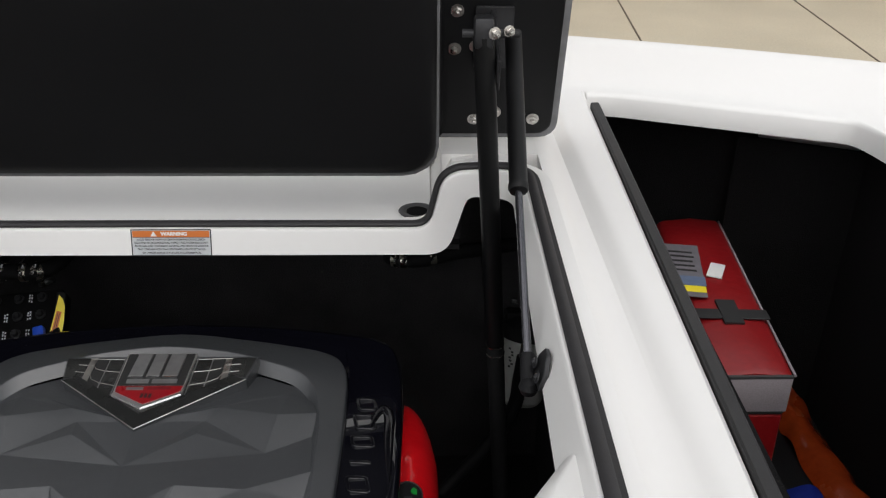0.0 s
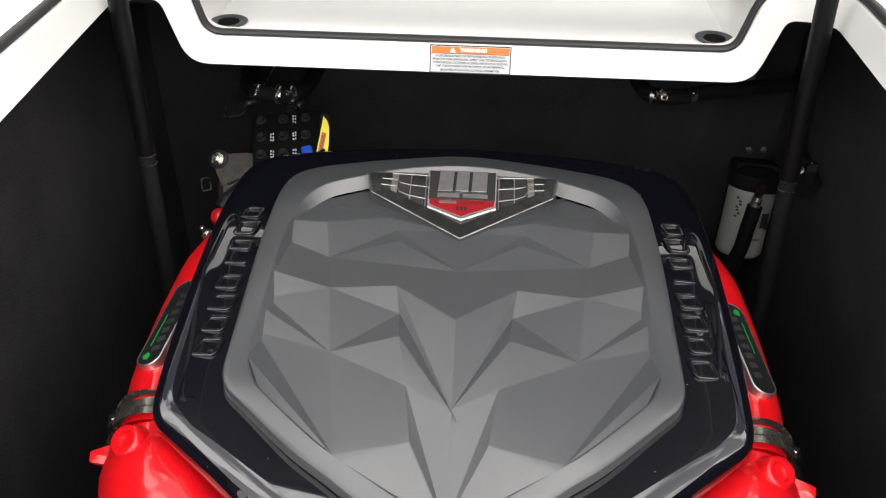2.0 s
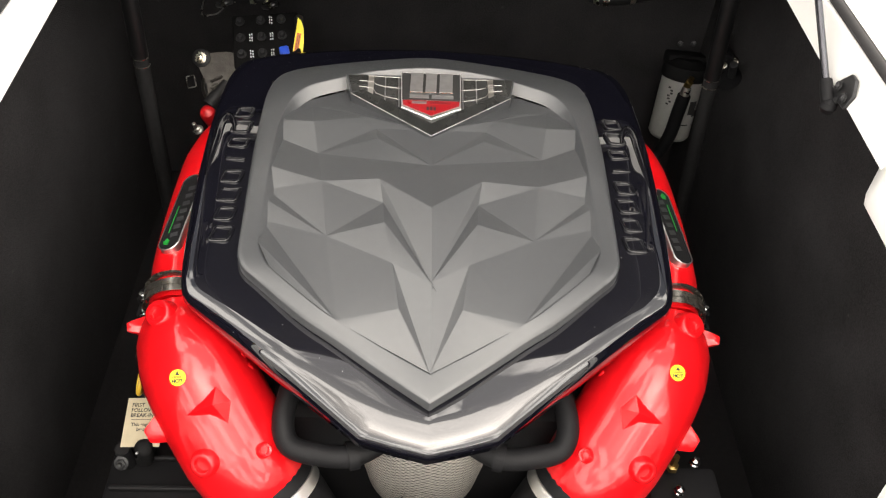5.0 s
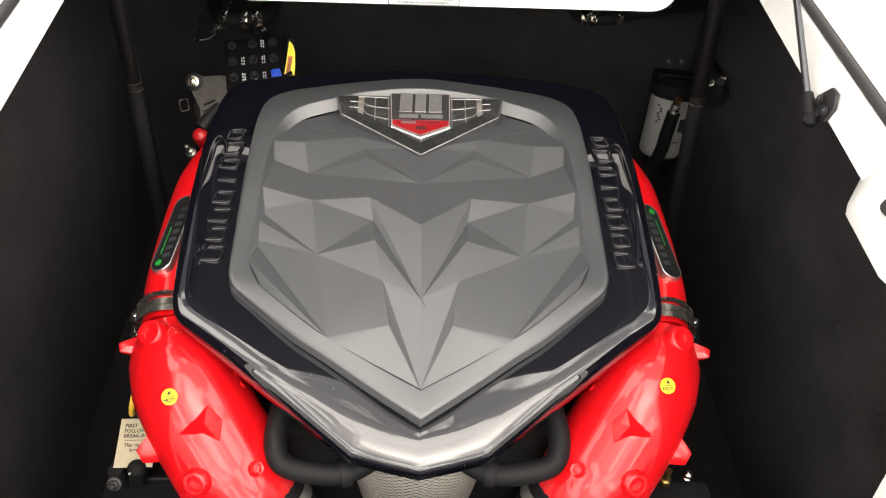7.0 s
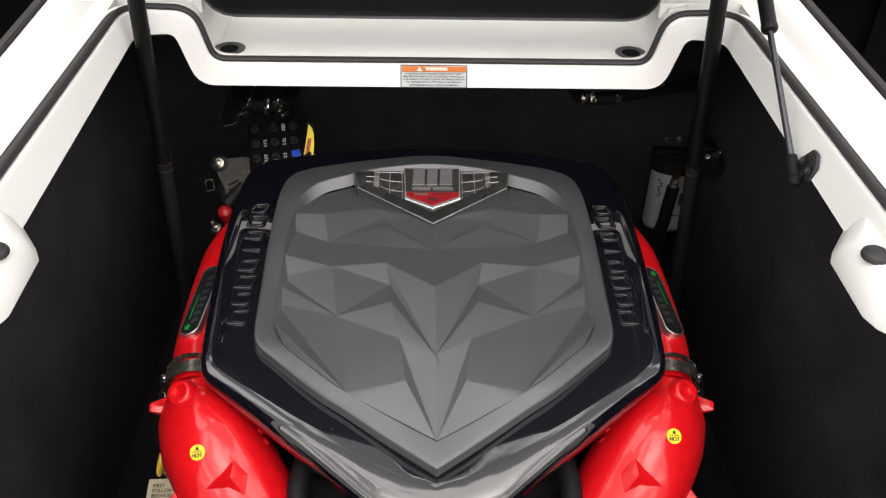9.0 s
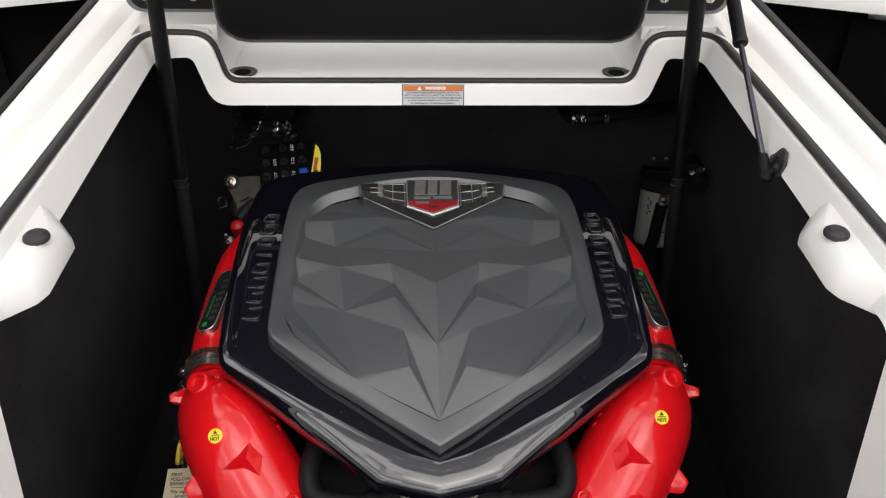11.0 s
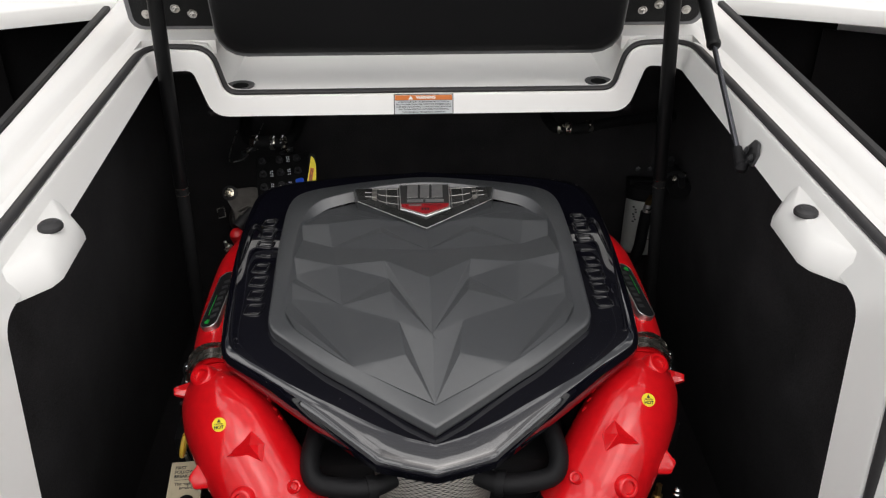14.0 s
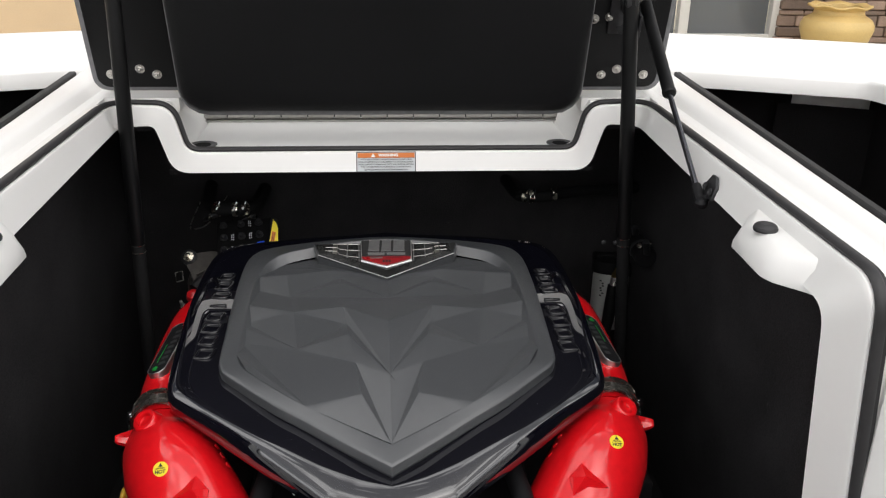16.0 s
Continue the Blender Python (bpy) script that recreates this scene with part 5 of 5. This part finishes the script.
def filter_bracket():
    b = thing("wall_pump", "small black fuel pump with fittings on the bay wall", "pump", (0.68, 0.20, 1.0))
    part("body", rod((0.672, 0.16, 1.005), (0.672, 0.25, 1.01), 0.028, 24), PANEL_BLACK, b)
    part("strap", rod((0.672, 0.20, 1.007), (0.672, 0.212, 1.008), 0.0295, 24), DARK_METAL, b)
    for y in (0.155, 0.255):
        part("fitting", rod((0.672, y, 1.02), (0.66, y - 0.02, 1.06), 0.009), DARK_METAL, b)
    for p in ((0.655, 0.17, 1.035), (0.690, 0.20, 1.03)):
        bm = bmesh.new()
        nut(bm, V(*p), (-0.5, -0.5, 0.6), 0.005)
        part("screw", bm, BAND, b)


filter_bracket()


def fuse_panel():
    T = axis_matrix(V(-0.333, 0.105, 1.096), (0.02, -0.55, 0.835), (-0.12, 0.835, 0.55))
    p = thing("breaker_panel", "black breaker panel with push buttons and white labels", "panel", (-0.345, 0.14, 1.02))
    # box body coloured near black for the shade under the lip
    part("box_body", box((0.138, 0.118, 0.05), T @ pose(0, 0, -0.026), 0.006), SHADE_BLACK, p)
    rng = random.Random(5)
    for r in range(3):
        for c in range(3):
            x, y = -0.052 + 0.042 * c, 0.042 - 0.036 * r
            bm = bmesh.new()
            lathe(bm, [(0.0095, 0), (0.0095, 0.004), (0.0065, 0.0045), (0.006, 0.010), (0.0045, 0.012), (0.001, 0.012)], T @ pose(x, y, 0), 16)
            part("button", bm, PANEL_BLACK, p)
            if c < 2 and (r, c) != (0, 0):
                bm = bmesh.new()
                for k in range(2):
                    for j in range(3):
                        bm_box(bm, (0.0024, rng.uniform(0.0030, 0.0042), 0.0004), T @ pose(x + 0.0185 + 0.0042 * k, y + 0.006 - 0.006 * j + rng.uniform(-0.001, 0.001), 0.0004))
                part("label_bar", bm, PALE_PRINT, p, smooth=0)
    part("blue_connector", box((0.020, 0.032, 0.018), T @ pose(0.036, -0.040, 0.009, 0, 0, 8), 0.004), BLUE_PLASTIC, p, "blue plastic connector")
    U = axis_matrix(V(-0.267, 0.108, 1.100), (0.25, -0.72, 0.65), (0.0, 0.65, 0.72))
    part("yellow_label", prism(bmesh.new(), [(-0.014, -0.041), (0.007, -0.041), (0.010, -0.010), (0.009, 0.020), (0.004, 0.034), (-0.003, 0.041)], -0.0005, 0.0005, U), YELLOW_PRINT, p, "yellow label strip with an orange print", smooth=0)
    part("orange_print", box((0.009, 0.044, 0.0006), U @ pose(-0.003, -0.012, 0.0007, 0, 0, -8)), ORANGE_PRINT, p, smooth=0)
    for k in range(2):
        part("black_print", box((0.0012, 0.036, 0.0004), U @ pose(-0.0045 + 0.003 * k, -0.012, 0.0011, 0, 0, -8)), BLACK_PRINT, p, smooth=0)
    part("label_carrier", box((0.017, 0.096, 0.02), U @ pose(0, 0, -0.0115), 0.004), BAY_HOSE, p)


fuse_panel()


def alternator():
    a = thing("alternator", "cast aluminium alternator with a black bolt boss", "alternator", (-0.43, 0.06, 0.90))
    ax = V(0.25, -0.75, 0.5).normalized()
    m = axis_matrix(V(-0.425, 0.085, 0.99), ax)
    bm = bmesh.new()
    lathe(bm, [(0.03, -0.08), (0.046, -0.07), (0.050, -0.02), (0.050, 0.008), (0.046, 0.018), (0.034, 0.024), (0.018, 0.025)], m, 32)
    part("housing", bm, ALU, a, "raw aluminium housing", smooth=40)
    for k in range(10):
        an = 2 * math.pi * k / 10
        part("vent_slot", box((0.010, 0.028, 0.004), m @ pose(0.039 * math.cos(an), 0.039 * math.sin(an), 0.0215, 0, 28, math.degrees(an)), 0.002, 1), PANEL_BLACK, a)
    bm = bmesh.new()
    plate = [(-0.050, 0.026), (0.012, 0.030), (0.052, 0.018), (0.050, 0.002), (0.020, -0.030), (0.000, -0.070), (-0.016, -0.088), (-0.030, -0.080), (-0.026, -0.040), (-0.040, -0.012), (-0.054, 0.006)]
    prism(bm, plate, -0.010, 0.010, axis_matrix(V(-0.425, 0.085, 1.040), (-0.05, -0.62, 0.78)))
    bmesh.ops.bevel(bm, geom=list(bm.edges), offset=0.004, segments=2, affect="EDGES")
    for q in (-0.030, -0.044, -0.058):
        bm_box(bm, (0.026, 0.006, 0.008), axis_matrix(V(-0.425, 0.085, 1.040), (-0.05, -0.62, 0.78)) @ pose(-0.010, q, 0.011, 0, 0, 25), 0.002, 1)
    part("bracket", bm, ALU, a, "aluminium bracket")
    bm = bmesh.new()
    lathe(bm, [(0.019, -0.02), (0.019, 0.006), (0.015, 0.008)], axis_matrix(V(-0.468, 0.0925, 1.0525), (-0.1, -0.75, 0.65)), 20)
    part("bolt_boss", bm, PANEL_BLACK, a)
    bm = bmesh.new()
    nut(bm, V(-0.469, 0.086, 1.058), (-0.1, -0.75, 0.65), 0.0085, 0.007, 0.006)
    part("bolt", bm, CLAMP, a, "bright bolt head")
    bm = bmesh.new()
    o, q = rounded_rect(0.02, 0.026, 0.002, 1), rounded_rect(0.016, 0.022, 0.001, 1)
    U = axis_matrix(V(-0.487, 0.055, 1.02), (-0.2, -0.7, 0.7))
    skin(bm, [[U @ V(x, y, z) for x, y in r] for r, z in ((o, 0), (o, 0.002), (q, 0.002), (q, 0))], caps=False)
    part("clip", bm, STEEL, a)
    part("cable_boot", tube(bmesh.new(), smooth_line([(-0.40, 0.0, 1.055), (-0.415, -0.02, 1.045), (-0.432, -0.04, 1.03)], 5), [0.012] * 6 + [0.015] * 5, 16), PANEL_BLACK, a)
    k = thing("cable_terminal", "red rubber terminal cap beside the manifold", "cap", (-0.434, -0.05, 0.98))
    bm = bmesh.new()
    lathe(bm, [(0.014, -0.03), (0.016, -0.01), (0.017, 0.004), (0.014, 0.013), (0.008, 0.018), (0.001, 0.0195)], axis_matrix(V(-0.434, -0.048, 1.014), (-0.1, -0.4, 0.9)), 24)
    part("dome", bm, RED_DULL, k)
    bm = bmesh.new()
    nut(bm, V(-0.448, -0.092, 1.008), (-0.2, -0.3, 0.9), 0.0075, 0.008, 0.014)
    part("stud", bm, STEEL, k, "steel stud and nut")


alternator()


def hoses_and_clamps():
    """Black hoses across the back of the bay, with bright band clamps."""
    for name_at, pts, r, bands in (
        ("left", [(-0.470, 0.44, 1.120), (-0.452, 0.30, 1.122), (-0.425, 0.243, 1.124), (-0.382, 0.232, 1.125), (-0.350, 0.245, 1.122), (-0.330, 0.30, 1.115), (-0.325, 0.44, 1.11)], 0.017, (13, 19, 23)),
        ("right", [(0.69, 0.36, 1.13), (0.50, 0.27, 1.150), (0.410, 0.235, 1.150), (0.358, 0.240, 1.150), (0.346, 0.29, 1.142), (0.34, 0.44, 1.13)], 0.015, (10, 15, 17)),
    ):
        line = smooth_line(pts, 6)
        h = thing("bay_hose", "black rubber hose along the back of the bay", "hose", line[0], "bay hoses")
        part("hose", tube(bmesh.new(), line, r, 18), BAY_HOSE, h)
        for k in bands:
            a, t = line[k], (line[k + 1] - line[k - 1]).normalized()
            c = part("band", tube(bmesh.new(), [a - t * 0.0065, a - t * 0.006, a + t * 0.006, a + t * 0.0065], [r, r * 1.10, r * 1.10, r], 24), CLAMP, h, "bright steel band clamp")
            up = V(0.1, -0.75, 0.65)
            part("worm_screw", rod(a + up * r * 1.2 - V(0.004, 0.003, 0.009), a + up * r * 1.2 + V(0.005, 0.005, 0.010), 0.0045, 8), CHROME, c)
            part("worm_box", box((0.012, 0.008, 0.010), pose(*(a + up * r * 1.22), 40, 12, 20), 0.002, 1), CLAMP, c)
    # small fittings among the hoses
    for x, y, z in ((-0.440, 0.215, 1.108), (-0.345, 0.232, 1.098)):
        f = thing("hose_fitting", "small tarnished steel elbow fitting among black hoses", "fitting", (x, y, z), "hose fittings")
        part("elbow", tube(bmesh.new(), smooth_line([(x - 0.014, y + 0.02, z - 0.012), (x, y, z), (x + 0.010, y, z + 0.006), (x + 0.018, y + 0.012, z + 0.002)], 4), 0.0055, 10), DARK_METAL, f)
        part("ferrule", rod((x + 0.002, y - 0.001, z + 0.001), (x + 0.009, y - 0.001, z + 0.005), 0.0072, 10), CLAMP, f)
    tagged(part("thin_wire", tube(bmesh.new(), smooth_line([(-0.500, 0.44, 1.080), (-0.492, 0.24, 1.078), (-0.470, 0.228, 1.076), (-0.447, 0.232, 1.086), (-0.435, 0.30, 1.09), (-0.43, 0.44, 1.09)], 6), 0.0016, 8), STEEL), "thin bright wire by the black hoses", "wire")
    tagged(part("red_wire", tube(bmesh.new(), smooth_line([(0.470, 0.05, 1.30), (0.478, 0.055, 1.335), (0.490, 0.05, 1.365), (0.498, 0.08, 1.375)], 6), 0.0022, 8), RED_DULL), "thin red wire under the deck corner", "wire")


hoses_and_clamps()


def beside_engine():
    """Battery box, dipstick, valve and fittings low beside the engine."""
    b = thing("battery_box", "black moulded battery box beside the engine", "battery box", (-0.40, -0.76, 0.45))
    part("case", box((0.20, 0.30, 0.28), pose(-0.405, -0.80, 0.60), 0.012), PANEL_BLACK, b)
    part("cover", box((0.21, 0.31, 0.045), pose(-0.405, -0.80, 0.762), 0.01), PANEL_BLACK, b)
    for i in range(4):
        part("rib", box((0.19, 0.008, 0.012), pose(-0.405, -0.69 - 0.055 * i, 0.789), 0.002, 1), PANEL_BLACK, b)
    part("latch", box((0.025, 0.06, 0.03), pose(-0.455, -0.672, 0.79), 0.005), PANEL_BLACK, b)
    part("terminal", rod((-0.478, -0.70, 0.79), (-0.478, -0.705, 0.84), 0.012), PANEL_BLACK, b)
    bm = bmesh.new()
    nut(bm, V(-0.478, -0.722, 0.825), (0, -0.8, 0.6), 0.008)
    part("terminal_nut", bm, DARK_METAL, b)
    y = thing("dipstick", "yellow loop handle of a dipstick", "dipstick", (-0.455, -0.62, 0.86))
    bm = bmesh.new()
    ring = [V(-0.455 + 0.004 * math.cos(a), -0.622 + 0.018 * math.sin(a), 0.905 + 0.020 * math.cos(a)) for a in (2 * math.pi * k / 20 for k in range(21))]
    tube(bm, ring, 0.0045, 10)
    part("loop", bm, material("yellow plastic", (0.62, 0.40, 0.04), 0.4), y)
    part("stem", rod((-0.455, -0.622, 0.886), (-0.43, -0.60, 0.62), 0.004), STEEL, y)
    v = thing("drain_valve", "brass drain fitting with chrome studs beside the engine", "valve", (0.41, -0.73, 0.75))
    part("plate", box((0.12, 0.16, 0.16), pose(0.42, -0.79, 0.745), 0.012), PANEL_BLACK, v)
    bm = bmesh.new()
    lathe(bm, [(0.010, 0), (0.010, 0.010), (0.006, 0.012), (0.006, 0.035)], pose(0.402, -0.722, 0.835), 6)
    part("fitting", bm, BRASS, v)
    for x, yy, z in ((0.440, -0.715, 0.838), (0.405, -0.765, 0.835)):
        bm = bmesh.new()
        lathe(bm, [(0.009, 0), (0.009, 0.004), (0.0075, 0.006), (0.007, 0.012), (0.004, 0.0155), (0.001, 0.016)], pose(x, yy, z), 20)
        part("stud", bm, CHROME, v)
    for side in (1, -1):
        for x, yy, z in ((0.47, -0.44, 0.86), (0.50, -0.40, 0.80), (0.52, -0.36, 0.78)):
            bm = bmesh.new()
            nut(bm, V(side * x, yy, z), (side * 1, -0.4, 0.3), 0.007)
            tagged(part("stud_nut", bm, STEEL), "small steel stud with nut low beside the engine", "nut", "stud nuts")
        part("engine_mount", box((0.20, 0.10, 0.16), pose(side * 0.42, -0.44, 0.72), 0.01), PANEL_BLACK, engine)


beside_engine()


# ---- things in the side locker ----
def red_bag():
    b = thing("red_bag", "red cloth bag with pale mesh end in side locker", "bag", (0.96, 0.1, 0.63))

    def body(z0, z1, swell):
        bm = bmesh.new()
        rows = []
        for i, y in enumerate((-0.165, -0.155, -0.08, 0.05, 0.18, 0.30, 0.38, 0.388)):
            k = (y + 0.165) / 0.55
            xa, xb = 0.885 + 0.033 * k, 1.009 + 0.045 * k
            ins = 0.006 if i in (0, 7) else 0.0
            ring = [(xa + ins, z0), (xb - ins, z0), (xb + 0.004 - ins, (z0 + z1) / 2), (xb - ins, z1 - 0.008), (xb - 0.012 - ins, z1 - ins), ((xa + xb) / 2, z1 + swell - ins), (xa + 0.012 + ins, z1 - ins), (xa + ins, z1 - 0.008), (xa - 0.004 + ins, (z0 + z1) / 2)]
            rows.append([V(x, y, z) for x, z in ring])
        skin(bm, rows)
        return bm

    part("upper_body", body(1.088, 1.163, 0.006), RED_CLOTH, b, smooth=50)
    part("lower_body", body(0.63, 1.082, 0.0), RED_CLOTH, b, smooth=50)
    part("mesh_end", box((0.122, 0.004, 0.066), pose(0.947, -0.1675, 1.122), 0.0015), PINK_MESH, b, "pale mesh end panel")
    part("zip", body(1.0805, 1.0895, 0.0), BLACK_PRINT, b, smooth=50)
    part("piping", tube(bmesh.new(), [V(1.012, -0.165, 1.157), V(1.030, 0.1, 1.158), V(1.052, 0.385, 1.158)], 0.0022, 8), PINK_MESH, b, "pale piping")
    part("piping", tube(bmesh.new(), [V(0.887, -0.166, 1.156), V(1.008, -0.166, 1.156)], 0.004, 8), BLACK_PRINT, b)
    T = pose(0.95, 0.0, 1.1695, 0, 0, -3)
    part("strap", box((0.132, 0.030, 0.003), T @ pose(0.006, 0.0, 0.0), 0.001), BLACK_PRINT, b, "black carrying strap", smooth=0)
    part("strap_patch", box((0.034, 0.075, 0.004), T @ pose(0.006, 0.006, 0.001)), BLACK_PRINT, b, smooth=0)
    card = part("swing_card", box((0.068, 0.20, 0.002), pose(0.915, 0.155, 1.172, 0, 0, -10)), DULL_CARD, b, "pale printed card", smooth=0)
    part("yellow_print", box((0.048, 0.022, 0.0006), pose(0.912, 0.080, 1.1735, 0, 0, -10)), YELLOW_PRINT, card, smooth=0)
    part("blue_print", box((0.060, 0.034, 0.0006), pose(0.913, 0.110, 1.1733, 0, 0, -10)), BLUE_GREY_PRINT, card, smooth=0)
    for i in range(5):
        part("text_bar", box((0.05 - 0.004 * (i % 3), 0.006, 0.0006), pose(0.912 + 0.003 * i, 0.150 + 0.018 * i, 1.1735, 0, 0, -10)), BLACK_PRINT, card, smooth=0)
    part("price_label", box((0.028, 0.055, 0.002), pose(0.975, 0.150, 1.1715, 0, 0, -25)), WHITE_PRINT, b, "small white label", smooth=0)


red_bag()


def locker_clutter():
    rng = random.Random(11)

    def crumple(nx, ny, w, d, at, turn, high, seed):
        bm = bmesh.new()
        rows = []
        for j in range(ny + 1):
            row = []
            for i in range(nx + 1):
                x, y = w * (i / nx - 0.5), d * (j / ny - 0.5)
                h = noise.noise(V(x * 14, y * 14, seed)) * high + high * (1 - (2 * i / nx - 1) ** 2) * 0.8
                row.append(pose(*at, 0, 0, turn) @ V(x, y, h))
            rows.append(row)
        skin(bm, rows, closed=False)
        bmesh.ops.solidify(bm, geom=list(bm.faces), thickness=0.003)
        return bm

    tagged(part("orange_sheet", crumple(12, 24, 0.085, 0.46, (1.205, 0.10, 0.80), 2, 0.035, 1.0), ORANGE_CLOTH), "crumpled glossy orange plastic sheet in the locker", "sheet")
    tagged(part("blue_cloth", crumple(12, 10, 0.11, 0.12, (1.105, -0.125, 0.80), -8, 0.03, 4.0), BLUE_CLOTH), "folded blue cloth in the side locker", "cloth")
    s = thing("locker_box", "dark storage crate under the clutter in the locker", "crate", (1.12, 0.0, 0.63))
    part("body", box((0.22, 0.60, 0.165), pose(1.14, -0.02, 0.713), 0.01), PANEL_BLACK, s)
    for i in range(9):
        x, y = 1.19 + rng.uniform(-0.03, 0.035), -0.17 + rng.uniform(-0.05, 0.06)
        tagged(part("paper_scrap", box((rng.uniform(0.008, 0.02), rng.uniform(0.005, 0.012), 0.0015), pose(x, y, 0.797 + 0.001 * i, rng.uniform(-20, 20), 0, rng.uniform(0, 180))), WHITE_PRINT, smooth=0), "small torn scrap of white paper", "scrap", "paper scraps")


locker_clutter()
